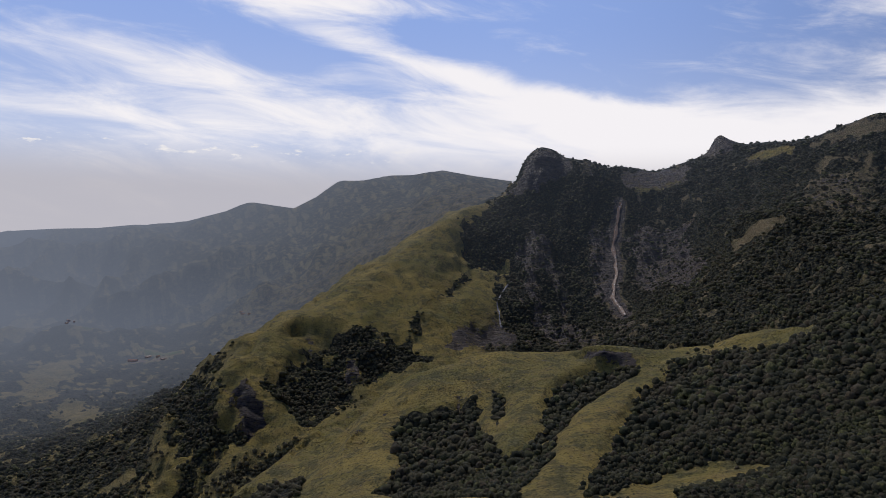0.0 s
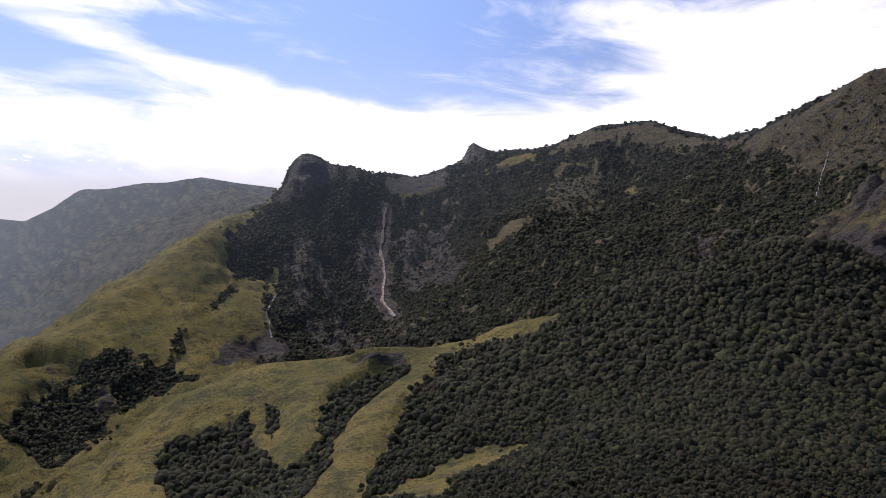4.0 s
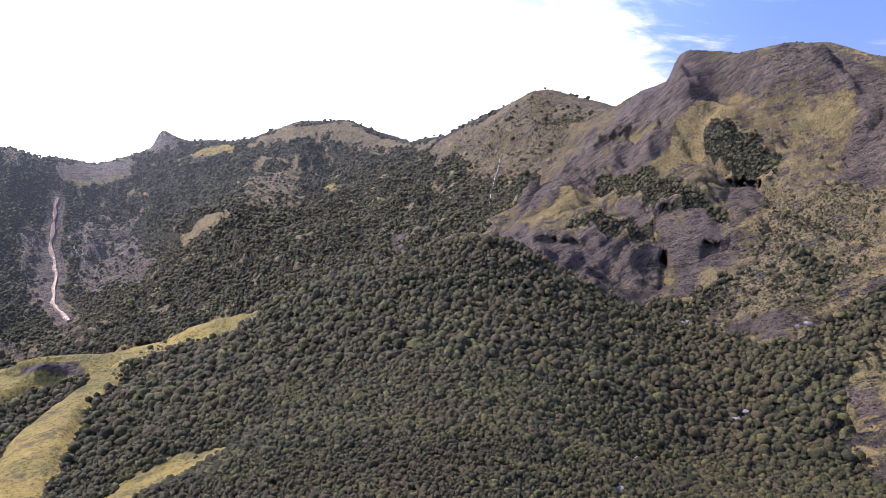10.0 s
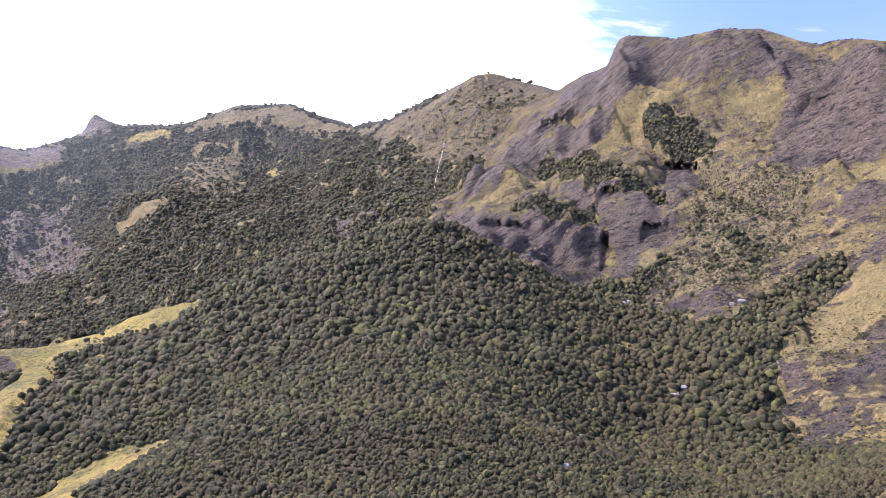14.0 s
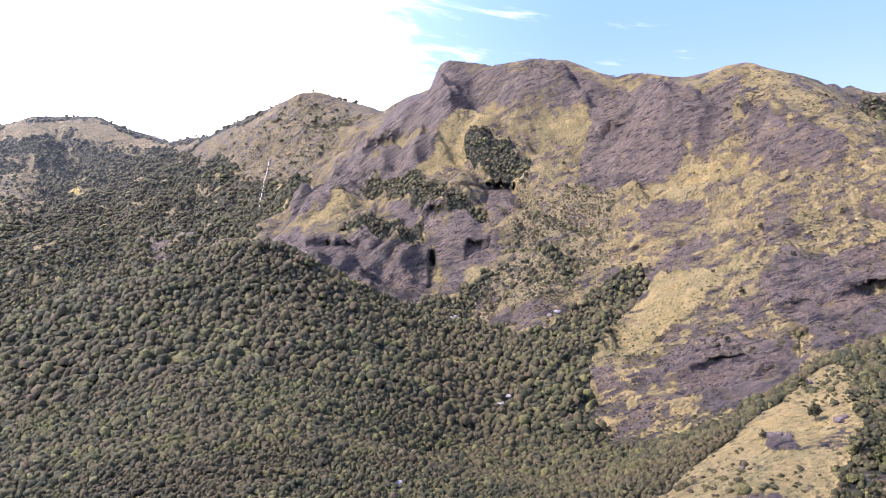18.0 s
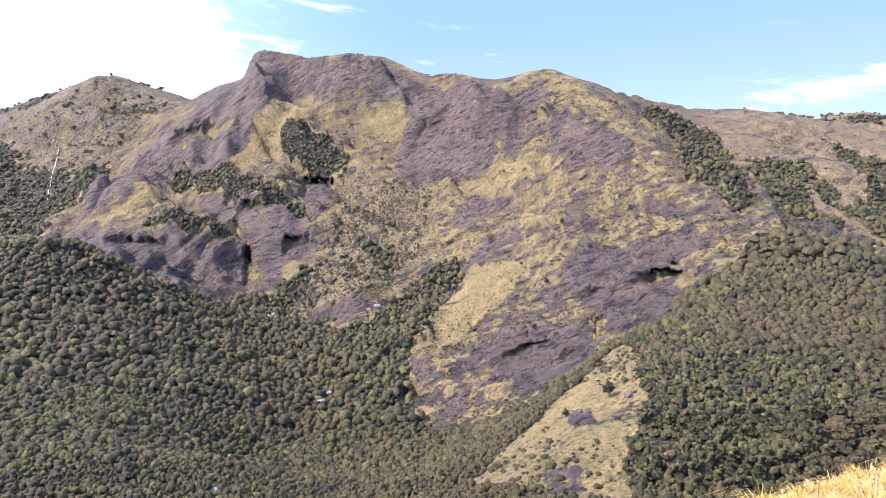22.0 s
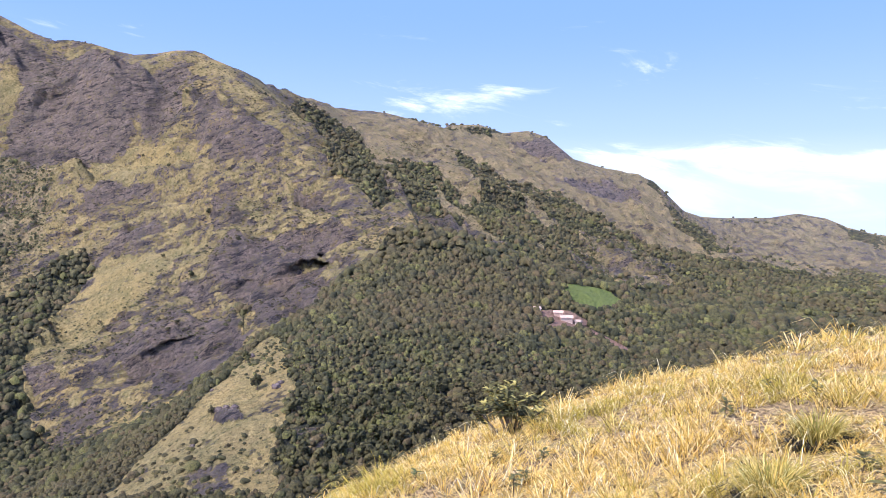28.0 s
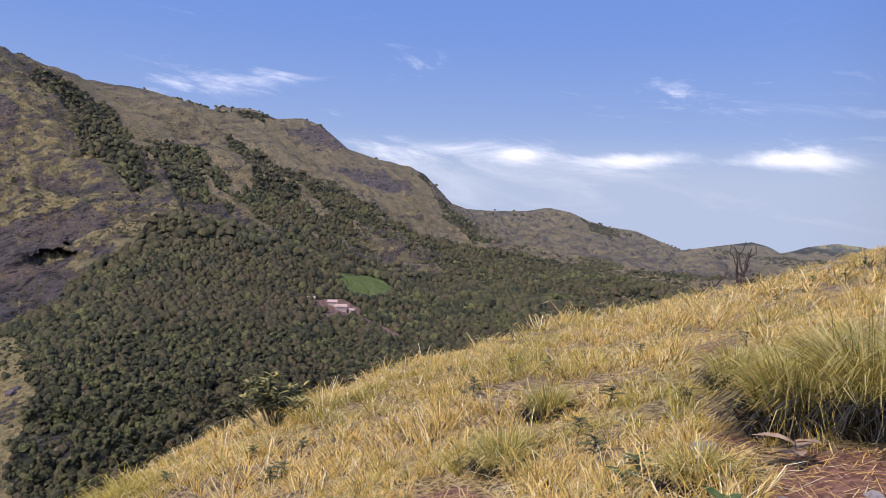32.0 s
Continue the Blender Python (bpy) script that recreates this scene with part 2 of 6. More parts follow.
lie("rocky_mountain", "spots", [(791, 735, -2), (856, 722, 38.4), (913, 716, 74), (882, 624, 57.4), (926, 575, 71), (979, 658, 140), (1001, 749, 137), (907, 785, 68), (1026, 582, 187), (1041, 488, 193), (1049, 393, 197), (962, 490, 87), (966, 436, 68), (948, 402, 45.5), (929, 421, 25), (858, 473, 25), (828, 525, 10.3), (767, 578, -3.4), (679, 575, -28.6), (662, 501, -53.3), (663, 430, -71), (781, 447, -19.4), (828, 424, 1.3), (810, 391, -27.9)])
lie("rocky_mountain", "spots", [(752, 397, -45.9), (750, 356, -52.4), (983, 370, 84), (961, 276, 54.7), (871, 298, -15.7), (812, 338, -35.3), (729, 277, -76), (669, 292, -94), (681, 234, -88), (772, 210, -53.2), (837, 198, -22.8), (751, 172, -64), (1050, 255, 171), (1047, 167, 182), (952, 232, 61), (948, 152, 96), (995, 104, 138), (999, 42.3, 150), (900, 4.8, 71), (867, 71, 50.9), (869, 140, 32.2), (813, 165, -15.6), (764, 93, -15.2), (759, 32.9, -3.7)])
lie("rocky_mountain", "spots", [(680, 4, -29.9), (718, -48.2, 6.4), (694, -95, -5), (826, -84, 55.9), (600, -110, -26.5), (607, -62, -35.8)])
lie("rocky_mountain", "spots", [(674, 149, -68), (576, 168, -103), (547, 162, -116), (491, 137, -133), (456, 116, -145), (462, 87, -131), (466, 57.6, -115), (449, 27, -101), (578, 118, -97), (533, 87, -106), (556, 68, -91), (539, 32.1, -83), (632, 103, -74), (658, 54.2, -55), (620, 13.1, -61), (600, -18.5, -56.3), (578, -51, -47.2), (500, 10.7, -80), (520, -12.1, -71), (528, -42.8, -59.1), (524, -82, -42.3)])
lie("forested_knoll", "ridge", [(400, -9.3, -66), (375, 2.5, -72), (350, 12.9, -77), (324, 27.1, -84), (298, 36.9, -91), (271, 44.8, -96), (245, 49.8, -98)])
lie("forested_knoll", "ridge", [(405, -11.3, -66), (429, -32.1, -58.3), (451, -63, -46.1), (482, -91, -29), (498, -110, -12.7), (482, -132, -18.9), (466, -152, -26.1), (453, -186, -38.4), (451, -215, -47.3), (455, -252, -57.1), (468, -308, -70), (484, -371, -79), (496, -436, -88), (516, -502, -98)])
lie("forested_knoll", "spots", [(366, -54.1, -57.7), (339, -25.5, -66), (285, -12.5, -74), (250, -3.2, -76), (254, 21.8, -84), (233, 28.6, -89), (278, -30, -73), (215, -6.1, -81), (228, -28.4, -77), (236, -45, -73), (246, -68, -66), (205, -66, -66), (263, -96, -63), (282, -130, -64), (357, -98, -57.4), (376, -137, -51.6), (429, -99, -43.6), (383, -172, -64), (428, -217, -54.5), (349, -195, -68), (288, -161, -69), (351, -231, -70), (357, -274, -72), (390, -343, -79)])
lie("distant_mountain", "sky", [(1287, -87, 201), (1372, -150, 200), (1479, -251, 208), (1546, -324, 205), (1606, -418, 196), (1606, -421, 204), (1603, -504, 207), (1604, -562, 190), (1537, -601, 190), (1494, -626, 174), (1463, -647, 147), (1468, -685, 122), (1470, -749, 108), (1463, -847, 95), (1463, -884, 80), (1463, -923, 47.6), (1467, -972, 8.3), (1479, -1027, -4.6), (1772, -1304, -9.1), (1619, -1338, -6), (1495, -1328, 8.2), (1472, -1383, -2.6), (1482, -1460, -27.2), (1484, -1556, -45.8), (1469, -1638, -50.9)])
lie("distant_mountain", "sky", [(1469, -1638, -50.9), (1470, -1743, -80), (1484, -1886, -115)])
lie("distant_hill", "sky", [(1571, -2072, -118), (1570, -2197, -108), (1506, -2301, -90), (1459, -2331, -103), (1444, -2399, -131)])
lie("far_hill", "sky", [(1878, -3188, -157), (1822, -3278, -124), (1764, -3366, -112), (1704, -3508, -127), (1670, -3635, -147)])
lie("distant_mountain", "ridge", [(1333, -140, 184), (1228, -169, 132), (1142, -204, 97), (1064, -235, 66), (967, -255, 21.1), (879, -271, -13.4), (812, -283, -34.8)])
lie("distant_mountain", "valley", [(1200, -14.8, 197), (1118, -65, 126), (1004, -106, 67), (920, -135, 33), (835, -157, 3.6), (739, -177, -20.7)])
lie("distant_mountain", "ridge", [(1537, -601, 187), (1367, -567, 92), (1230, -557, 52.1), (971, -517, -17.3), (774, -460, -76)])
lie("distant_mountain", "ridge", [(1463, -884, 80), (1353, -855, 1.1), (1202, -811, -42.5), (1045, -773, -80)])
lie("distant_mountain", "spots", [(1383, -436, 112), (1254, -341, 90), (1088, -373, 34.3), (926, -378, -17.3), (799, -290, -42.5), (773, -353, -47.9), (678, -343, -66), (1367, -751, 61), (1296, -650, 44.8), (899, -542, -56.1), (752, -494, -82), (795, -607, -102), (1393, -1059, -62), (978, -856, -109), (1389, -980, -23.4), (780, -776, -119), (594, -535, -101), (1200, -981, -99), (1150, -1112, -107), (1338, -1204, -81), (1287, -1397, -108), (1255, -993, -102), (877, -819, -130), (1167, -1370, -140)])
lie("distant_mountain", "spots", [(1005, -1371, -137), (1069, -1690, -137)])
lie("grassy_ridge", "valley", [(-308, 846, -400), (-193, 910, -340), (-99, 945, -310), (0, 980, -290), (105, 995, -280), (177, 1005, -260), (292, 1019, -235), (342, 940, -200), (421, 863, -170), (470, 814, -150), (547, 752, -110), (622, 691, -75), (669, 602, -60)])
lie("forested_knoll", "valley", [(621, -155, -50), (609, -198, -75), (612, -247, -85), (618, -329, -90), (663, -447, -95), (689, -579, -95), (695, -719, -90)])
lie("valley", "spots", [(-669, 743, -450), (-587, 870, -450), (-504, 1034, -450), (-386, 1189, -440), (-270, 1272, -430), (-964, 1149, -460), (-800, 1386, -460), (-637, 1576, -455), (-496, 1730, -440), (-1556, 1556, -400), (-1286, 1907, -430), (-1008, 2067, -450), (-821, 2255, -440), (-1763, 2427, -430), (-1408, 2649, -430), (-2084, 2158, -380), (-426, 2005, -400), (-239, 658, -330), (-375, 650, -370), (-155, 580, -270), (-287, 410, -270), (-211, 453, -250), (-495, 495, -350), (-160, 1139, -390)])
lie("valley", "spots", [(-242, 970, -400)])
lie("grassy_hillside", "ridge", [(5.5, -0.1, -0.8), (6.2, -0.5, -1), (6.9, -1, -1.1), (7.4, -1.6, -1.1), (7.7, -2, -1.1), (6.6, -0.7, -1.1), (7.1, -1.2, -1.1), (7.8, -1.8, -1.3), (8.3, -2.9, -1.2), (8.3, -3.5, -1), (8.2, -4.1, -0.8), (8.1, -4.7, -0.7), (8, -5.4, -0.5), (7.8, -6.2, -0.3), (7.7, -7.2, -0.1), (7.6, -8.3, 0), (7.4, -9.4, 0.1), (7.3, -10.8, 0.3), (7.1, -12.1, 0.4), (6.5, -12.9, 0.6), (6.3, -13.6, 0.7)])
lie("grassy_hillside", "spots", [(1.4, -1.8, 0.7), (1.6, -2.9, 0.8), (1.1, -2.3, 0.8), (1.7, -1.7, 0.6), (2.2, -1.5, 0.4), (3.4, -1.3, 0), (4.9, -1, -0.5), (4.6, -3, 0), (3.8, -3.6, 0.4), (3.7, -4.7, 0.5), (3.5, -6, 0.7), (3.4, -7.2, 0.8), (4.5, -2.1, -0.2), (2.9, -2.3, 0.3), (1.2, -1.8, 0.7)])
lie("grassy_hillside", "spots", [(0, 0, 0), (0, 2, -0.7), (1.3, 1.5, -0.6), (2, 0.3, -0.1), (-1.3, 1.5, -0.7), (-2, 0, -0.3), (0, -2, 0.6), (-1.5, -1.3, 0.5), (1.9, -0.7, 0.3), (0, -6, 1.5), (-4.8, -13.2, 3), (2.4, -13.8, 2.2), (6.8, -14.5, 0.9), (15, -26, -2.5), (7.8, -29, 2), (16.1, -19.2, -4.5), (10.6, -15.8, -0.2), (-10.4, -59.1, 2), (-25.7, -30.6, 3), (-39.4, -6.9, 0), (-7.9, -1.4, 0.3), (-6.9, 4, -2.6), (1.7, 4.7, -2.4), (4.3, 2.5, -1.9)])
lie("grassy_hillside", "spots", [(0, 5, -2.4), (-2.5, 4.3, -2.4), (5.9, 1, -1.6)])
lie("grassy_hillside", "spots", [(14, 0, -7), (15.8, -2.8, -7.5), (16.9, -6.2, -7.5), (16.5, -9.5, -7), (16.1, -13.5, -6), (11.8, 2.1, -6), (10.4, 6, -6.2), (7.7, 9.2, -6.2), (4.1, 11.3, -6.2), (0, 12, -6.2), (-4.1, 11.3, -6.2), (-7.7, 9.2, -6), (44.3, -7.8, -25), (40.8, -19, -24), (38.3, -32.1, -22), (33.9, -43.3, -20), (44.8, 3.9, -25), (39, 22.5, -25), (25.8, 36.9, -25), (7.8, 44.3, -25), (-15.4, 42.3, -25), (-31.8, 31.8, -24), (130, 0, -68), (126, -33.6, -66)])
lie("grassy_hillside", "spots", [(121, -70, -62), (113, -113, -60), (95, -153, -50), (118, 54.9, -68), (84, 100, -68), (33.6, 126, -68), (-22.6, 128, -68), (-84, 100, -66), (200, -346, -90), (78, -290, -60), (257, -306, -90)])
lie("grassy_hillside", "spots", [(0, -200, -10), (-75, -130, 5), (-173, -100, -10), (-148, 26, -45), (-100, 84, -66), (-205, -564, -40), (-520, -300, -60), (-591, 104, -200), (-321, 383, -280), (274, -752, -90), (-964, -1149, -100), (-1500, -0, -300), (-1039, 600, -400), (313, -1773, -80), (0, -3000, -150), (-2681, -2250, -200), (-3289, 1197, -400)])
lie("valley", "spots", [(-4200, 2425, -450), (-3429, 3429, -450), (-2425, 4200, -450), (-1255, 4685, -450), (0, 4850, -450), (1255, 4685, -300), (2425, 4200, -300), (3429, 3429, -300), (4200, 2425, -300), (4685, 1255, -300), (4850, 0, -300), (4685, -1255, -300), (4200, -2425, -300), (3429, -3429, -300), (2425, -4200, -300), (1255, -4685, -300), (0, -4850, -300), (-1659, -4558, -300), (-3118, -3715, -300), (-4200, -2425, -300), (-4776, -842, -300), (-4776, 842, -300)])


def value_noise(x, y, seed):
    xi, yi = np.floor(x).astype(np.int64), np.floor(y).astype(np.int64)
    u, v = x - xi, y - yi
    u, v = u * u * (3 - 2 * u), v * v * (3 - 2 * v)

    def cell(i, j):
        h = (i * 374761393 + j * 668265263 + seed * 974634777) & 0xFFFFFFFF
        h = ((h ^ (h >> 13)) * 1274126177) & 0xFFFFFFFF
        return ((h ^ (h >> 16)) & 0xFFFF) / 32767.5 - 1

    return (cell(xi, yi) * (1 - u) + cell(xi + 1, yi) * u) * (1 - v) + (cell(xi, yi + 1) * (1 - u) + cell(xi + 1, yi + 1) * u) * v


def fbm(x, y, size, octaves, seed, gain=0.5):
    total, a = np.zeros_like(x), 1.0
    for k in range(octaves):
        c, s = math.cos(0.7 * k + seed), math.sin(0.7 * k + seed)
        total += a * value_noise((c * x - s * y) / size + 17.3 * k, (s * x + c * y) / size - 9.1 * k, seed * 13 + k)
        a, size = a * gain, size * 0.5
    return total


def land_points():
    """Crest lines are filled in half-way, and the ground behind a skyline falls away."""
    pts, owner, names, slack = [], [], [], []
    for group, kind, line in LINES:
        if group not in names:
            names.append(group)
        g = names.index(group)
        line = [Vector(p) for p in line]
        for k, p in enumerate(line):
            pts.append(p), owner.append(g)
            slack.append(0.15 * p.length if kind == "spots" and p.length > 200 else 0.0)
            if kind != "spots" and k + 1 < len(line) and (line[k + 1] - p).length > 0.03 * p.length:
                pts.append((p + line[k + 1]) / 2), owner.append(g), slack.append(0.0)
            if kind == "sky":
                d = math.hypot(p.x, p.y)
                pts.append(Vector((p.x * 1.16, p.y * 1.16, p.z - 0.08 * d))), owner.append(g), slack.append(0.3 * d)
    keep = []
    for k, p in enumerate(pts):
        d = math.hypot(p.x, p.y)
        if all((Vector((p.x, p.y)) - Vector((pts[j].x, pts[j].y))).length > 0.004 * d for j in keep):
            keep.append(k)
    return np.array([pts[k] for k in keep]), np.array([owner[k] for k in keep]), names, np.array([slack[k] for k in keep])


LAND, OWNER, REGIONS, SLACK = land_points()


def fit_land():
    n = len(LAND)
    a = np.ones((n + 1, n + 1))
    a[:n, :n] = -np.hypot(LAND[:, None, 0] - LAND[None, :, 0], LAND[:, None, 1] - LAND[None, :, 1]) + np.diag(SLACK)
    a[n, n] = 0
    return np.linalg.solve(a, np.append(LAND[:, 2], 0))


WEIGHTS = fit_land()
# the sheet is finest where people look, and its rings widen with distance
AZ = np.radians(np.concatenate([np.arange(-36, 158, 0.2), np.arange(158, 324, 3.0)]))
RING = np.concatenate([np.geomspace(0.02, 0.5, 8, endpoint=False), np.geomspace(0.5, 200, 64, endpoint=False), np.geomspace(200, 460, 70, endpoint=False), np.geomspace(460, 1300, 240, endpoint=False), np.geomspace(1300, 2200, 92, endpoint=False), np.geomspace(2200, 4850, 64)])


def make_land():
    gx, gy = np.outer(np.sin(AZ), RING), np.outer(np.cos(AZ), RING)
    x, y = gx.ravel(), gy.ravel()
    z, near, who = np.empty_like(x), np.empty_like(x), np.empty(len(x), int)
    lx, ly, w = LAND[:, 0], LAND[:, 1], WEIGHTS
    for k in range(0, len(x), 20000):
        r = np.sqrt((x[k:k + 20000, None] - lx) ** 2 + (y[k:k + 20000, None] - ly) ** 2)
        z[k:k + 20000] = -(r @ w[:-1]) + w[-1]
        who[k:k + 20000] = r.argmin(1)
        near[k:k + 20000] = r.min(1)
    d = np.hypot(x, y)
    amp = np.clip(near / (0.05 * d + 0.01), 0.12, 1) * np.minimum(14, 0.011 * d)
    z += amp * (0.6 * fbm(x, y, 130, 5, 3) + 0.5 * (0.5 - np.abs(fbm(x, y, 70, 4, 5)))) * np.clip(d / 150, 0, 1)
    z += 55 * (np.abs(fbm(x, y, 420, 5, 39)) - 0.35) * np.clip((d - 2250) / 500, 0, 1) * np.clip(near / (0.06 * d), 0, 1)
    z += 0.05 * fbm(x, y, 1.3, 4, 8) * np.clip(1.5 - d / 60, 0, 1)
    shape = gx.shape
    return gx, gy, z.reshape(shape), OWNER[who].reshape(shape)


GX, GY, GZ, GOWN = make_land()


def land_normals():
    p = np.stack([GX, GY, GZ], -1)
    n = np.cross(np.gradient(p, axis=1), np.gradient(p, axis=0))
    n *= np.sign(n[..., 2:3]) / np.linalg.norm(n, axis=2)[..., None]
    return n


GN = land_normals()


def on_land(values, x, y):
    """A value of the sheet at places of the plan."""
    a = np.arctan2(x, y)
    a = np.where(a < AZ[0], a + 2 * math.pi, a)
    i = np.interp(a, AZ, np.arange(len(AZ)))
    j = np.interp(np.hypot(x, y), RING, np.arange(len(RING)))
    i0, j0 = np.minimum(i.astype(int), len(AZ) - 2), np.minimum(j.astype(int), len(RING) - 2)
    u, v = i - i0, j - j0
    return (values[i0, j0] * (1 - u) + values[i0 + 1, j0] * u) * (1 - v) + (values[i0, j0 + 1] * (1 - u) + values[i0 + 1, j0 + 1] * u) * v


# ---- land cover ----
# what grows where: strokes over the plan, a kind, a half-width and a line in metres
COVER, PATCHES = [], []


def stroke(kind, half_width, line):
    COVER.append((kind, half_width, line))


def patch(kind, share, outline):
    PATCHES.append((kind, share, outline))


stroke("forest", 21, [(-302, 1034), (-366, 1024)])
stroke("rock", 14.5, [(-315, 1093), (-295, 1069)])
stroke("forest", 5.1, [(78, 520), (61, 482), (44, 406)])
stroke("grass", 4.2, [(165, 383), (129, 378), (91, 357)])
stroke("grass", 3.2, [(253, 302)])
stroke("rock", 2.41, [(368, 213)])
stroke("rock", 2.35, [(288, 298)])
stroke("soil", 2.95, [(372, -159), (369, -166), (371, -174)])
stroke("soil", 0.93, [(353, -176), (340, -180), (318, -177)])
stroke("soil", 1.32, [(380, -154), (374, -156)])
stroke("meadow", 23.6, [(-1193, 2324), (-1138, 2427)])
stroke("soil", 12.7, [(-910, 2069), (-808, 2068)])
stroke("meadow", 15, [(-963, 2188), (-804, 2101)])
stroke("grass", 46, [(-1536, 2546), (-1451, 2344)])
stroke("grass", 28.6, [(-894, 1663), (-740, 1467)])
stroke("grass", 16.7, [(-489, 1037), (-466, 1042)])
stroke("grass", 44, [(-1034, 1762), (-1108, 2000)])
stroke("grass", 22.4, [(-476, 1301), (-436, 1306)])
stroke("grass", 16.7, [(-339, 974), (-374, 960)])
stroke("soil", 0.24, [(1.11, -2.02), (1.05, -2.16), (1.04, -2.34)])
stroke("soil", 0.07, [(1.39, -2.23), (1.23, -2.22)])
stroke("soil", 0.12, [(2.71, -1.79), (2.43, -1.73)])
stroke("soil", 0.11, [(1.92, -2.49), (1.69, -2.32)])
stroke("soil", 0.19, [(3.4, -4.5), (3.1, -4.3)])
stroke("soil", 3.9, [(369, -157), (367, -165), (367, -173)])
stroke("soil", 4.9, [(373, -157), (371, -167), (372, -176)])
stroke("soil", 3.1, [(351, -153), (357, -167)])
stroke("soil", 0.31, [(1.10, -2.07), (1.04, -2.34)])
stroke("soil", 0.14, [(1.39, -2.20), (1.18, -2.23)])
stroke("forest", 26.1, [(-429, 1171), (-347, 1018), (-351, 961)])
stroke("rock", 16.2, [(-320, 1093), (-289, 1050)])
stroke("grass", 3.9, [(157, 387), (130, 381), (91, 357)])
# outlines of woods, rock, grass, scrub and fields, each with its share
patch("forest", 0.95, [(38, 1689), (168, 1804), (304, 1822), (401, 1783), (364, 1637), (327, 1524), (298, 1410), (253, 1354), (139, 1338), (143, 1441), (102, 1443), (78, 1570), (52, 1567), (41, 1620)])
patch("rock", 1, [(173, 1819), (200, 1832), (226, 1859), (265, 1874), (319, 1871), (330, 1842), (272, 1805), (227, 1799)])
patch("crag", 0.75, [(168, 1647), (221, 1694), (261, 1634), (272, 1535), (280, 1299), (211, 1304), (188, 1424), (176, 1525)])
patch("forest", 0.9, [(219, 1572), (246, 1533), (260, 1398), (227, 1410), (209, 1489)])
patch("crag", 0.7, [(345, 1681), (402, 1684), (366, 1555), (366, 1421), (333, 1465), (332, 1580)])
patch("rock", 0.8, [(19, 1340), (99, 1397), (140, 1352), (166, 1289), (94, 1328), (28, 1275)])
patch("lush", 0.05, [(144, 1595), (83, 1553), (20, 1479), (-36, 1355), (-77, 1310), (-45, 1301), (30, 1361), (101, 1439), (126, 1526)])
patch("lush", 0.05, [(32, 1676), (-44, 1613), (-138, 1526), (-198, 1356), (-276, 1278), (-333, 1165), (-348, 1111), (-313, 1093), (-291, 1125), (-246, 1228), (-207, 1282), (-118, 1309), (-37, 1377), (20, 1491), (48, 1567), (34, 1615)])
patch("forest", 0.85, [(-196, 1276), (-117, 1290), (-66, 1299), (-22, 1235), (-71, 1209), (-120, 1174), (-158, 1149), (-165, 1065), (-210, 1044), (-248, 1104), (-288, 1111), (-244, 1218)])
patch("rock", 0.75, [(-293, 1078), (-276, 1089), (-269, 1058), (-281, 1054)])
patch("rock", 0.7, [(-245, 1262), (-227, 1266), (-230, 1229)])
patch("rock", 0.7, [(-169, 1225), (-147, 1221), (-134, 1173), (-157, 1173)])
patch("forest", 0.6, [(-66, 1299), (-53, 1375), (-36, 1361), (-34, 1302)])
patch("forest", 0.85, [(-15, 1439), (51, 1530), (77, 1554), (32, 1485), (-1, 1436)])
patch("lush", 0.05, [(10, 724), (76, 736), (136, 728), (231, 680), (153, 562), (84, 446), (50, 359), (-117, 541), (-121, 600), (-76, 626), (-34, 681)])
patch("forest", 1, [(-41, 626), (-16, 634), (9, 634), (36, 643), (47, 613), (37, 572), (48, 498), (46, 399), (40, 377), (-43, 481), (-36, 523)])
patch("forest", 1, [(96, 614), (123, 658), (155, 677), (186, 666), (183, 643), (140, 610), (105, 560), (81, 495), (85, 555)])
patch("forest", 0.8, [(47, 657), (66, 633), (58, 602), (47, 551), (44, 613)])
patch("rock", 0.95, [(150, 712), (185, 684), (187, 666), (160, 674), (142, 683)])
patch("forest", 1, [(52, 496), (66, 492), (81, 498), (61, 414), (44, 372), (39, 378)])
patch("forest", 1, [(99, 428), (142, 523), (175, 588), (216, 630), (251, 591), (288, 543), (201, 369), (164, 406), (139, 405), (102, 371), (77, 365)])
patch("lush", 0.05, [(163, 572), (127, 514), (85, 450), (58, 396), (50, 370), (68, 349), (84, 391), (116, 469), (145, 528)])
patch("lush", 0.1, [(76, 345), (100, 364), (136, 396), (161, 400), (163, 395), (144, 373), (103, 301), (95, 288)])
patch("lush", 0.05, [(229, 675), (247, 646), (279, 642), (310, 595), (306, 587), (277, 627), (247, 632), (223, 642)])
patch("rock", 0.8, [(15, 650), (21, 648), (20, 627), (16, 630)])
patch("rock", 0.7, [(33, 648), (41, 645), (38, 638)])
patch("forest", 0.8, [(506, 1804), (630, 1771), (785, 1622), (967, 1393), (1040, 1247), (964, 1082), (700, 826), (611, 895), (503, 946), (424, 1073), (348, 1216), (358, 1465), (433, 1586), (456, 1714)])
patch("rock", 0.75, [(484, 1890), (554, 1900), (637, 1831), (614, 1786), (493, 1801), (469, 1830)])
patch("lush", 0.1, [(479, 1797), (496, 1812), (595, 1791), (600, 1784), (536, 1794)])
patch("crag", 0.75, [(468, 1714), (580, 1632), (557, 1438), (517, 1363), (465, 1372), (416, 1488), (422, 1589)])
patch("crag", 0.8, [(341, 1609), (395, 1657), (375, 1533), (371, 1435), (348, 1507)])
patch("forest", 0.9, [(557, 1603), (596, 1571), (736, 1610), (777, 1604), (687, 1432), (578, 1317), (552, 1395), (533, 1469)])
patch("grass", 0.1, [(611, 1266), (582, 1246), (552, 1297), (555, 1322), (582, 1301)])
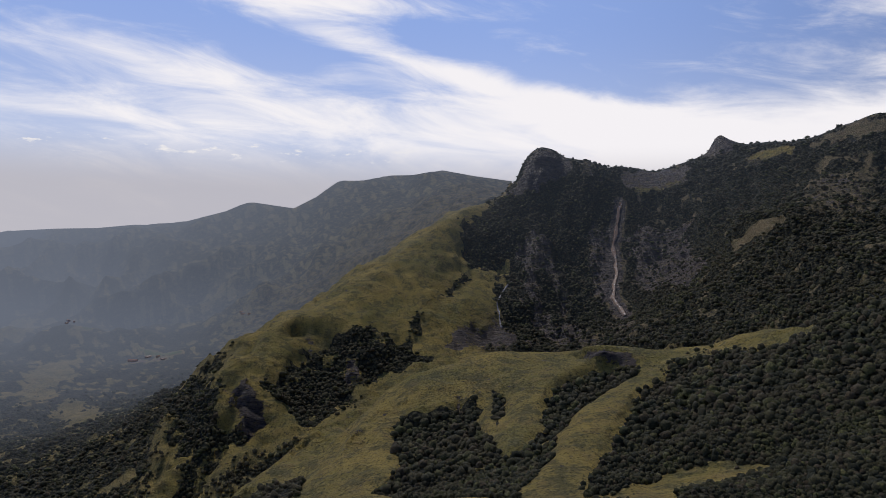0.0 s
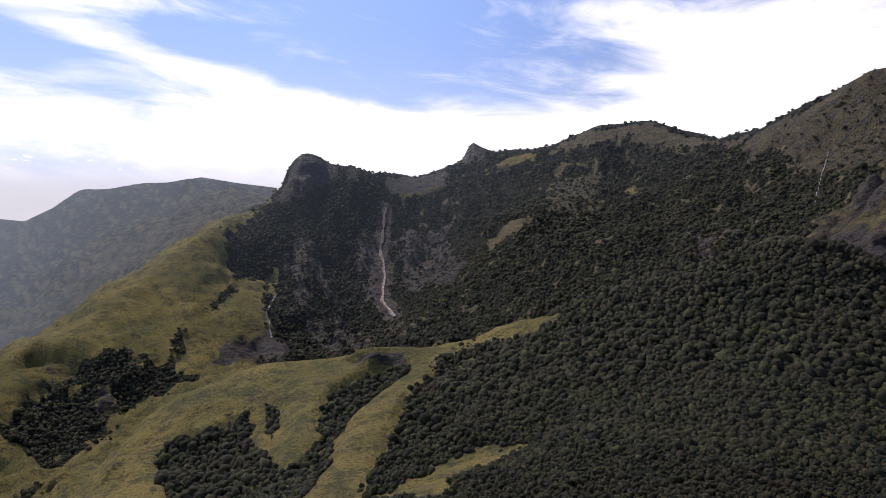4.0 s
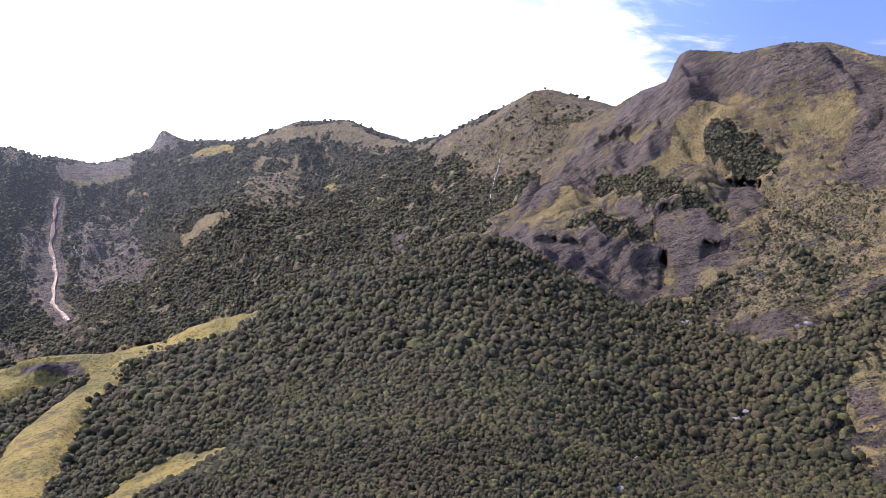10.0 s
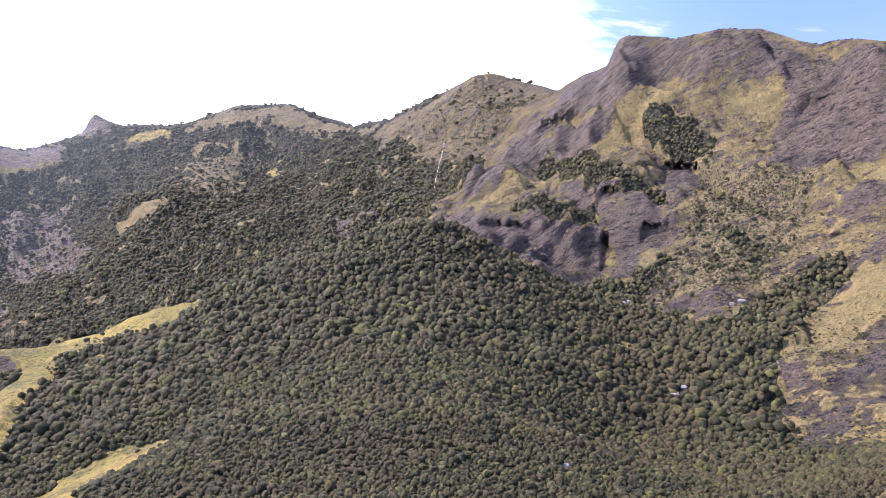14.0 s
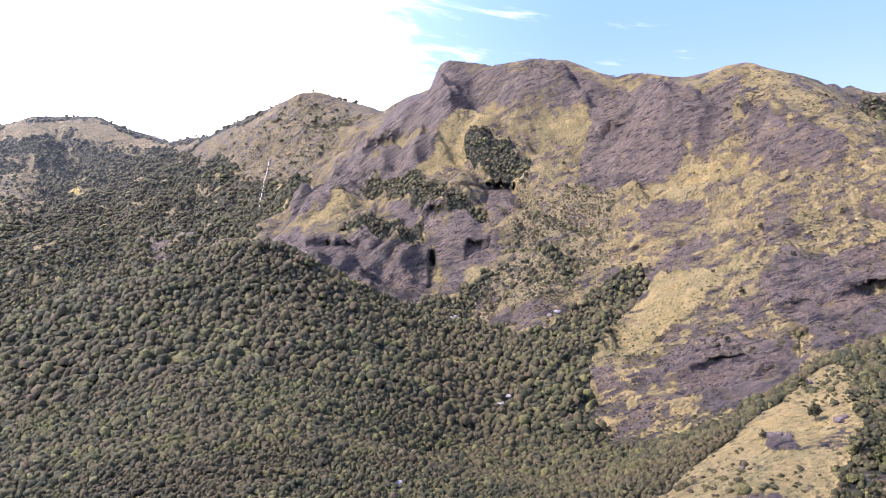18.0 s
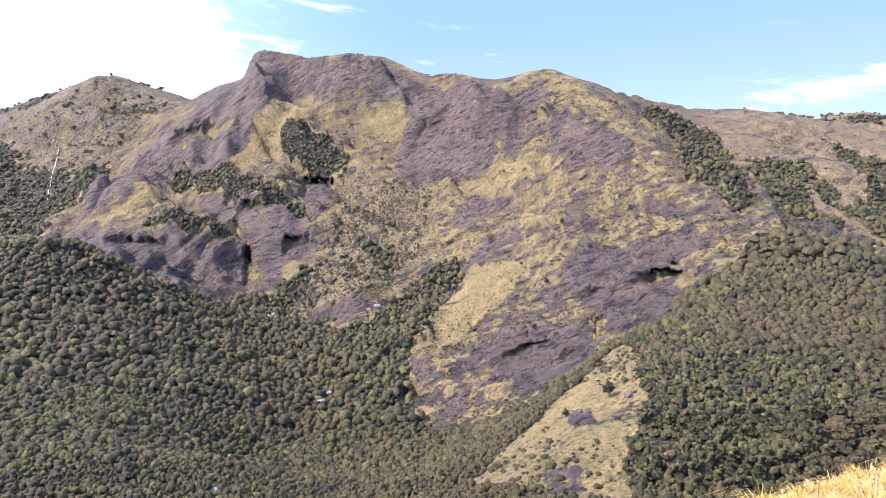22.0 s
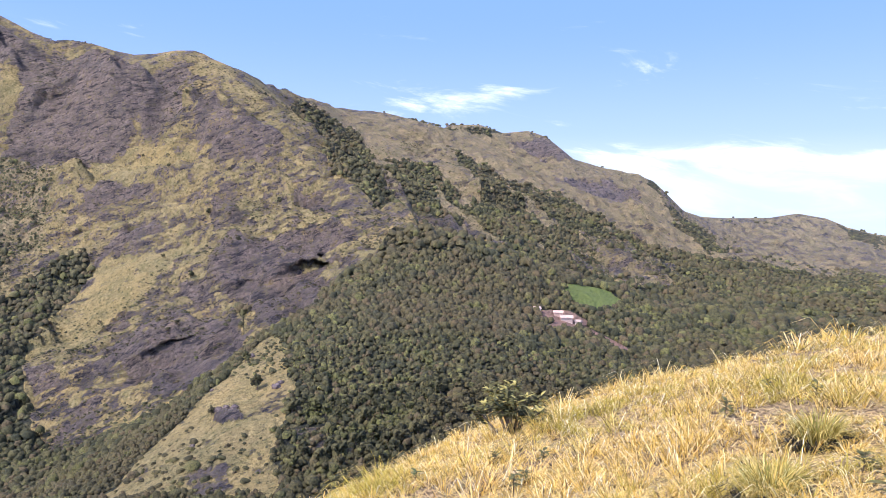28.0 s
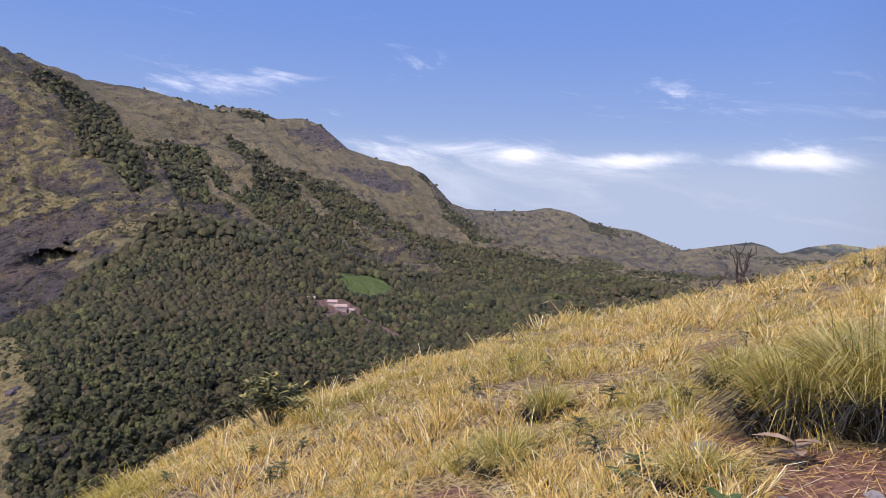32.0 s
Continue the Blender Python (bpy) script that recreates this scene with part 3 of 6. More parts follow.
patch("lush", 0.1, [(746, 1717), (793, 1703), (826, 1641), (800, 1637), (740, 1686)])
patch("grass", 0.15, [(832, 1628), (943, 1588), (1038, 1496), (1083, 1388), (1068, 1269), (1037, 1373), (970, 1472), (909, 1532), (843, 1585)])
patch("rock", 0.9, [(684, 1847), (712, 1863), (728, 1856), (758, 1828), (723, 1786), (690, 1816)])
patch("forest", 0.6, [(810, 1580), (927, 1457), (1039, 1331), (1012, 1214), (966, 1279), (889, 1395), (756, 1208), (657, 1282), (752, 1538)])
patch("crag", 0.4, [(772, 1479), (860, 1412), (739, 1235), (675, 1292)])
patch("lush", 0.05, [(860, 1304), (897, 1315), (858, 1257)])
patch("crag", 0.6, [(745, 953), (830, 979), (700, 826), (659, 830)])
patch("grass", 0.45, [(1075, 1248), (1075, 1095), (1107, 1025), (1133, 909), (1152, 853), (1300, 852), (923, 693), (873, 711), (818, 756), (800, 789), (974, 993)])
patch("forest", 0.75, [(964, 1082), (1043, 1080), (1037, 991), (998, 909), (934, 778), (847, 706), (827, 752), (774, 739), (754, 819), (835, 953)])
patch("scrub", 0.4, [(1103, 966), (1108, 896), (1069, 831), (1026, 856), (1046, 931)])
patch("scrub", 0.4, [(1046, 1083), (1067, 1054), (1048, 971), (1037, 991)])
patch("rock", 0.85, [(1039, 931), (1019, 817), (954, 777), (964, 851)])
patch("scrub", 0.5, [(1097, 894), (1035, 804), (986, 778), (943, 780), (1019, 830)])
patch("grass", 0.45, [(1079, 699), (1053, 557), (1054, 267), (1024, 85), (931, 0), (829, -49), (629, -77), (538, -56), (428, -12), (439, 11), (410, 46), (438, 90), (428, 113), (530, 158), (558, 171), (745, 159), (770, 202), (687, 247), (664, 355), (738, 410), (774, 683)])
patch("rock", 0.95, [(1079, 699), (1086, 644), (1035, 586), (1058, 571), (1064, 489), (1052, 463), (1019, 474), (977, 519), (960, 520), (919, 547), (893, 611), (826, 655), (795, 702), (785, 719), (869, 710), (932, 680), (1009, 666)])
patch("straw", 0.1, [(1030, 469), (974, 448), (966, 479), (938, 499), (925, 536), (967, 524), (946, 593), (928, 634), (969, 596), (979, 519)])
patch("rock", 0.9, [(1054, 454), (1025, 375), (1038, 324), (1047, 274), (1019, 271), (1014, 291), (1015, 344), (1014, 437), (1038, 477)])
patch("straw", 0.15, [(1008, 388), (1012, 295), (977, 291), (985, 352), (992, 391)])
patch("rock", 1, [(1046, 274), (998, 212), (988, 171), (986, 104), (969, 95), (899, 90), (908, 116), (920, 145), (908, 164), (905, 200), (884, 239), (909, 277), (963, 302), (982, 282), (1009, 294)])
patch("rock", 0.85, [(981, 96), (909, 50), (890, 24), (851, -23), (822, -43), (818, -0), (825, 28), (867, 66), (894, 84)])
patch("grass", 0.25, [(1026, 104), (975, 33), (930, 0), (847, -45), (835, -47), (916, 25), (983, 86)])
patch("straw", 0.25, [(880, 238), (906, 157), (892, 87), (860, 59), (821, 105), (839, 172), (866, 227)])
patch("rock", 0.8, [(944, 445), (950, 411), (929, 375), (928, 493), (944, 521)])
patch("forest", 1, [(971, 486), (969, 442), (970, 419), (952, 365), (933, 368), (947, 446), (960, 476)])
patch("rock", 0.95, [(881, 604), (864, 515), (836, 445), (859, 406), (833, 373), (823, 377), (787, 404), (808, 440), (829, 477), (844, 540)])
patch("forest", 0.9, [(888, 639), (900, 616), (918, 546), (897, 486), (872, 442), (878, 419), (860, 402), (850, 453), (868, 517), (884, 605)])
patch("forest", 0.9, [(801, 616), (823, 584), (833, 543), (835, 489), (824, 472), (805, 507), (805, 552), (796, 593)])
patch("straw", 0.1, [(833, 650), (885, 637), (883, 615), (816, 612), (787, 644), (789, 712), (797, 683)])
patch("rock", 1, [(785, 709), (773, 604), (803, 551), (809, 483), (819, 465), (779, 436), (715, 407), (661, 410), (623, 443), (725, 577), (543, 477)])
patch("rock", 1, [(911, 428), (929, 375), (919, 375), (862, 390)])
patch("rock", 0.9, [(801, 436), (783, 390), (743, 378), (740, 402)])
patch("forest", 0.9, [(743, 413), (739, 384), (796, 373), (774, 345), (736, 360), (653, 348), (639, 366)])
patch("scrub", 0.35, [(945, 409), (907, 277), (876, 230), (810, 203), (792, 225), (722, 243), (678, 263), (684, 315), (685, 353), (750, 351), (834, 358), (903, 364)])
patch("forest", 0.7, [(835, 327), (819, 279), (794, 248), (759, 244), (783, 281)])
patch("rock", 0.8, [(729, 338), (714, 270), (716, 245), (677, 256), (689, 313)])
patch("rock", 0.95, [(857, 196), (838, 152), (818, 107), (827, 137), (837, 185)])
patch("rock", 0.95, [(777, 159), (785, 118), (742, 99), (722, 131), (748, 166)])
patch("rock", 0.9, [(707, 131), (721, 102), (693, 103), (691, 124)])
patch("rock", 0.9, [(670, 27), (655, -27), (632, -58), (565, -59), (576, -24), (623, 16), (623, 43), (657, 50)])
patch("rock", 0.7, [(782, 62), (761, 20), (704, 27), (726, 55)])
patch("rock", 0.9, [(735, -34), (721, -61), (704, -65), (677, -36)])
patch("rock", 0.9, [(645, -55), (625, -78), (577, -64)])
patch("rock", 1, [(624, 34), (597, 3), (580, -24), (573, -53), (552, -54), (567, -23), (542, 3), (596, 26)])
patch("rock", 0.8, [(544, 7), (564, -41), (540, -53), (439, -35), (453, -14), (508, 3)])
patch("forest", 0.6, [(597, 24), (591, 15), (516, 9), (391, 2), (466, 12), (521, 17)])
patch("rock", 1, [(587, 118), (548, 74), (595, 45), (523, 13), (483, 8), (396, 13), (421, 32), (476, 64), (515, 98), (549, 114)])
patch("rock", 0.9, [(657, 146), (653, 113), (617, 105), (619, 132)])
patch("rock", 0.8, [(555, 166), (552, 145), (530, 134), (539, 155)])
patch("rock", 0.8, [(655, 74), (622, 42), (602, 45), (634, 70)])
patch("rock", 0.75, [(460, 123), (467, 100), (490, 100), (487, 124)])
patch("straw", 0.2, [(734, 157), (716, 80), (696, 48), (659, 79), (659, 109), (596, 152), (609, 179), (664, 169)])
patch("forest", 1, [(634, 346), (689, 327), (670, 266), (682, 245), (724, 228), (752, 217), (769, 196), (765, 166), (735, 156), (662, 174), (615, 183), (559, 174), (530, 158), (468, 132), (421, 111), (435, 90), (407, 64), (395, 44), (353, 27), (309, 37), (285, 47), (265, 55), (253, 65), (224, 146), (470, 303)])
patch("grass", 0.3, [(1015, 33), (1343, -141), (1431, -388), (1517, -600), (1435, -662), (1460, -845), (1360, -887), (1055, -792), (885, -561), (941, -428), (1005, -363), (854, -294), (879, -210), (895, -124), (903, -39)])
patch("forest", 1, [(1205, -51), (1209, -118), (1247, -163), (1122, -165), (762, -131), (724, -139), (694, -172), (687, -132), (708, -104), (791, -84), (879, -65), (1164, -43)])
patch("forest", 1, [(1112, -199), (1111, -273), (1014, -287), (899, -273), (820, -228), (811, -258), (825, -208), (833, -172), (941, -170)])
patch("forest", 0.8, [(1293, -357), (1254, -395), (1106, -399), (1178, -523), (1013, -518), (921, -536), (894, -585), (1053, -790), (1048, -917), (784, -836), (581, -621), (575, -505), (606, -457), (665, -369), (691, -316), (772, -280), (876, -274), (1027, -307)])
patch("scrub", 0.5, [(933, -451), (908, -511), (885, -561), (766, -503), (711, -401), (777, -369)])
patch("grass", 0.5, [(882, -453), (865, -495), (783, -473), (775, -421)])
patch("grass", 0.35, [(1099, -396), (1073, -417), (942, -415), (913, -381)])
patch("forest", 0.8, [(1453, -871), (1401, -898), (1303, -920), (1074, -806), (1100, -771), (1337, -858)])
patch("grass", 0.2, [(1078, -238), (988, -261), (866, -274), (821, -286), (805, -248), (928, -245)])
patch("grass", 0.3, [(1228, -333), (1137, -339), (1013, -320), (958, -320), (1021, -305)])
patch("forest", 0.9, [(1416, -371), (1484, -493), (1479, -518), (1452, -470), (1414, -383)])
patch("rock", 0.95, [(1444, -519), (1492, -618), (1455, -671), (1432, -661), (1419, -575)])
patch("rock", 0.85, [(1302, -590), (1395, -739), (1344, -779), (1259, -656)])
patch("rock", 0.4, [(1430, -1008), (1444, -1175), (1479, -1320), (1416, -1380), (1194, -1240), (1140, -1102), (1162, -1042), (1248, -1018), (1351, -1012)])
patch("forest", 0.9, [(1416, -1380), (1390, -1475), (1291, -1372), (1348, -1382)])
patch("meadow", 1, [(429, -200), (452, -242), (428, -235), (400, -218), (396, -197), (410, -192)])
patch("soil", 1, [(378, -157), (385, -177), (376, -183), (360, -172), (349, -154)])
patch("straw", 0.15, [(395, -8), (367, -11), (299, -11), (255, -5), (198, -3), (258, 53), (294, 45), (315, 27), (353, 12), (396, 1)])
patch("rock", 0.6, [(246, 30), (241, 12), (218, 7), (221, 20)])
patch("rock", 0.9, [(295, 19), (288, 10), (278, 8), (280, 16)])
patch("scrub", 0.5, [(250, -10), (248, -21), (226, -20), (230, -12)])
patch("forest", 0.9, [(884, -579), (929, -697), (1023, -895), (767, -818), (590, -631), (612, -537), (725, -515)])
patch("soil", 1, [(362, -180), (340, -183), (315, -181), (305, -175), (325, -174), (351, -174)])
patch("scrub", 0.45, [(1062, 1065), (1086, 990), (1113, 907), (1133, 839), (1094, 760), (988, 754), (953, 827), (973, 960)])
patch("forest", 0.9, [(911, -531), (920, -602), (1060, -795), (1112, -908), (1108, -994), (1101, -1079), (1150, -1224), (766, -817), (844, -739), (919, -690), (856, -543)])
# share of forest and of bare rock, region by region; the rest is grass
BASE = {
    "far_range": (0.55, 0.2), "near_range": (0.5, 0.42), "waterfall_mountain": (0.95, 0.05), "middle_spur": (0.98, 0.02),
    "grassy_mountain": (0.05, 0.08), "grassy_ridge": (0.05, 0.02), "forested_spur": (1.0, 0.0), "rocky_mountain": (0.06, 0.52),
    "forested_knoll": (1.0, 0.0), "distant_mountain": (0.06, 0.32), "distant_hill": (1.0, 0.0), "far_hill": (0.5, 0.1),
    "valley": (0.6, 0.0), "grassy_hillside": (0.0, 0.0),
}


def soften(a, n=9):
    """Mean over neighbours, so that one slope runs into the next."""
    for axis in (0, 1):
        a = sum(np.roll(a, k, axis) for k in range(-n, n + 1)) / (2 * n + 1)
    return a


def gullies():
    """Low along the gullies that run down a slope, high on the ribs between."""
    d = np.hypot(GX, GY)
    across = np.arctan2(GX, GY) * d + 25 * fbm(GX, GY, 140, 3, 36)
    return np.abs(value_noise(across / 75, GZ / 260, 37)) + 0.5 * np.abs(value_noise(across / 31, GZ / 150, 38))


DRY = {"distant_mountain": 0.95, "distant_hill": 0.6, "rocky_mountain": 0.72, "middle_spur": 0.85, "waterfall_mountain": 0.9, "grassy_mountain": 0.12, "grassy_ridge": 0.06, "forested_spur": 0.4, "forested_knoll": 0.5, "far_range": 0.5, "near_range": 0.6, "valley": 0.5}
DRYNESS = soften(np.array([DRY.get(region, 0.1) for region in REGIONS])[GOWN], 6)
RIBS = gullies()


def within(outline, ragged):
    """How far each point of the land lies inside an outline of the plan, with a ragged edge: 0 to 1, and which points."""
    p = np.array(outline, float)
    reach = 0.02 * np.hypot(*p.mean(0))
    lo, hi = p.min(0) - reach, p.max(0) + reach
    m = (GX > lo[0]) & (GX < hi[0]) & (GY > lo[1]) & (GY < hi[1])
    x, y, odd, near = GX[m], GY[m], np.zeros(m.sum(), bool), np.full(m.sum(), 1e9)
    for (ax, ay), (bx, by) in zip(p, np.roll(p, -1, 0)):
        u = np.clip(((x - ax) * (bx - ax) + (y - ay) * (by - ay)) / max((bx - ax) ** 2 + (by - ay) ** 2, 1e-6), 0, 1)
        near = np.minimum(near, np.hypot(x - ax - u * (bx - ax), y - ay - u * (by - ay)))
        if ay != by:
            odd ^= ((ay > y) != (by > y)) & (x < (bx - ax) * (y - ay) / (by - ay) + ax)
    near = np.where(odd, near, -near) / np.hypot(x, y)
    wander = min(0.014, 0.16 * (p.max(0) - p.min(0)).min() / np.hypot(*p.mean(0)))
    return np.clip(0.5 + (near + wander * ragged[m]) / 0.006, 0, 1), m


def paint_cover():
    x, y = GX, GY
    d = np.hypot(x, y)
    forest, rock = np.zeros_like(x), np.zeros_like(x)
    for k, region in enumerate(REGIONS):
        m = GOWN == k
        forest[m], rock[m] = BASE[region]
    for region, top, fall in (("distant_mountain", 0.8, 1.3), ("waterfall_mountain", 1.3, 0.9), ("middle_spur", 1.35, 0.9)):
        m = GOWN == REGIONS.index(region)
        forest[m] = np.clip(top - fall * RIBS[m] + 0.5 * fbm(x[m], y[m], 60, 2, 25), 0.02, 1)
        rock[m] = np.clip(0.12 + 0.55 * RIBS[m], 0, 0.7)
    forest, rock = [np.where(d > 300, soften(a, 5), a) for a in (forest, rock)]
    far_hill_slope = (d > 40) & (GOWN == REGIONS.index("grassy_hillside"))
    forest[far_hill_slope] = 0.5
    meadow, soil, scrub = np.zeros_like(x), np.zeros_like(x), np.zeros_like(x)
    ragged = 0.6 * fbm(x, y, 30, 4, 21) + 0.35 * fbm(x, y, 90, 2, 22)
    torn = fbm(x, y, 17, 3, 24)
    fine = 0.3 * fbm(x, y, 0.5, 3, 23)
    layers = {"forest": forest, "rock": rock, "meadow": meadow, "soil": soil}
    for kind, share, outline in PATCHES:
        inside, m = within(outline, ragged + 0.6 * torn)
        to = {"forest": (share, 0.1, 0, None), "rock": (0.04, share, 0, None), "grass": (0.03, share, 0, None), "lush": (0.02, share, 0, 0.1), "straw": (0.02, share, 0, 0.68),
              "crag": (0.42, share, 0, None),
              "scrub": (0.3, share, 0.6, 0.9), "meadow": (0, 0, 0, 0.1), "soil": (0, 0, 0, None)}[kind]
        for layer, value in zip((forest, rock, scrub, DRYNESS), to):
            if value is not None:
                layer[m] += (value - layer[m]) * inside
        for name in ("meadow", "soil"):
            layers[name][m] += ((name == kind) - layers[name][m]) * inside
    for kind, r, line in COVER:
        p = np.array(line)
        lo, hi = p.min(0) - 2 * r, p.max(0) + 2 * r
        m = (x > lo[0]) & (x < hi[0]) & (y > lo[1]) & (y < hi[1])
        if not m.any():
            continue
        px, py = x[m], y[m]
        near = np.full(px.shape, 1e9)
        for k in range(max(1, len(p) - 1)):
            a, b = p[k], p[min(k + 1, len(p) - 1)]
            ab = b - a
            u = np.clip(((px - a[0]) * ab[0] + (py - a[1]) * ab[1]) / max(ab @ ab, 1e-6), 0, 1)
            near = np.minimum(near, np.hypot(px - a[0] - u * ab[0], py - a[1] - u * ab[1]))
        edge = near / r + (0.5 * ragged[m] + 0.7 * torn[m] if r > 1.5 else fine[m])
        w = np.clip((1.35 - edge) / 0.95, 0, 1)
        for name, layer in layers.items():
            layer[m] = layer[m] * (1 - w) + (w if name == kind else 0)
    return forest, rock, meadow, soil, scrub


FOREST, ROCK, MEADOW, SOIL, SCRUB = paint_cover()
FOREST *= 1 - np.clip(0.8 * fbm(GX, GY, 20, 3, 26) - 0.25, 0, 0.5) * (np.hypot(GX, GY) > 480)


# steps in the rock face: depth and line in metres
LEDGES = [
    (9, [(573, -17.6), (577, -34), (567, -52)]),
    (9, [(520, 87), (526, 69), (511, 39)]),
    (6, [(601, 31), (591, 3.6), (569, -17.5)]),
    (7, [(541, 475), (747, 589), (778, 536)]),
    (7, [(869, 479), (884, 452)]),
    (9, [(908, 420), (921, 382)]),
    (5, [(954, 274), (929, 227), (924, 171), (924, 141)]),
    (6, [(962, 647), (971, 601)]),
    (5, [(538, 32), (521, 15.1)]),
    (5, [(574, 127), (584, 115)]),
    (4, [(882, 216), (859, 131), (844, 102)]),
    (4, [(853, 37), (829, -13.9)]),
    (5, [(793, 161), (789, 121)]),
    (6, [(843, 482), (870, 419)]),
    (5, [(810, 497), (818, 452)]),
    (5, [(1045, 280), (1050, 245), (1045, 209)]),
    (5, [(1014, 427), (1023, 365), (1020, 309)]),
    (5, [(991, 150), (985, 102)]),
    (6, [(811, 416), (834, 379)]),
    (4, [(721, 570), (711, 483), (745, 443)]),
    (4, [(487, 134), (491, 109)]),
    (4, [(721, 59), (699, 9.3), (661, -20.5)]),
    (4, [(960, 193), (930, 112)]),
]


# the foot-by-foot line of the long waterfall
FALL = [(443, 1756), (436, 1737), (421, 1695), (402, 1647), (394, 1596), (391, 1559), (371, 1506), (361, 1469), (367, 1435), (371, 1397)]


def from_fall():
    """Distance of each point of the land from the waterfall."""
    p, near = np.array(FALL, float), np.full(GX.shape, 1e9)
    for a, b in zip(p[:-1], p[1:]):
        u = np.clip(((GX - a[0]) * (b - a)[0] + (GY - a[1]) * (b - a)[1]) / ((b - a) @ (b - a)), 0, 1)
        near = np.minimum(near, np.hypot(GX - a[0] - u * (b - a)[0], GY - a[1] - u * (b - a)[1]))
    return near


BESIDE = from_fall()
FOREST *= np.clip((BESIDE - 10) / 14, 0, 1)
ROCK[BESIDE < 13] = 1.0

# hollows under overhanging rock: place, half-width, half-height, tilt
HOLLOWS = [
    (572, -35, -49, 21, 6.0, 0.15),
    (520, 64, -100, 25, 3.8, 0.3),
    (927, 406, 45, 26, 15.0, 0),
    (868, 483, 21, 31, 7.2, 0.1),
    (788, 443, -63, 6, 23.4, 0),
    (822, 396, -28, 18, 8.0, 0.2),
    (968, 630, 139, 32, 8.4, 0.35),
    (590, 8, -62, 26, 3.3, 0.15),
    (755, 570, -25, 46, 6.1, -0.1),
    (581, 117, -97, 11, 3.4, 0.3),
    (535, 20, -78, 15, 3.5, 0.1),
    (1061, 396, 248, 37, 5.5, 0.1),
    (808, 188, -29, 20, 4.7, 0.3),
    (672, -11, -24, 22, 3.3, 0.1),
    (761, -78, 35, 12, 6.2, 0.2),
    (993, 267, 134, 33, 5.8, 0.4),
    (710, -43, 4, 13, 3.5, 0.2),
    (916, 468, 58, 42, 5.8, 0),
]


def carve_hollows():
    """The face is pushed back under each overhang, and the lip above it stays."""
    for x, y, z, wide, high, tilt in HOLLOWS:
        d = math.hypot(x, y)
        near = np.hypot(GX - x, GY - y) < 2 * wide + 4 * high
        across = (np.arctan2(GX[near], GY[near]) - math.atan2(x, y)) * d
        up = GZ[near] - z - tilt * across + 0.35 * high * fbm(GX[near], GY[near], 9, 2, 58)
        inside = (across / wide) ** 2 + (up / high) ** 2
        push = 1 + 1.6 * min(high, 9.0) * np.clip(1.25 - inside, 0, 1) ** 0.5 * np.clip(0.6 + 0.6 * up / high, 0.1, 1) / d
        GX[near] *= push
        GY[near] *= push


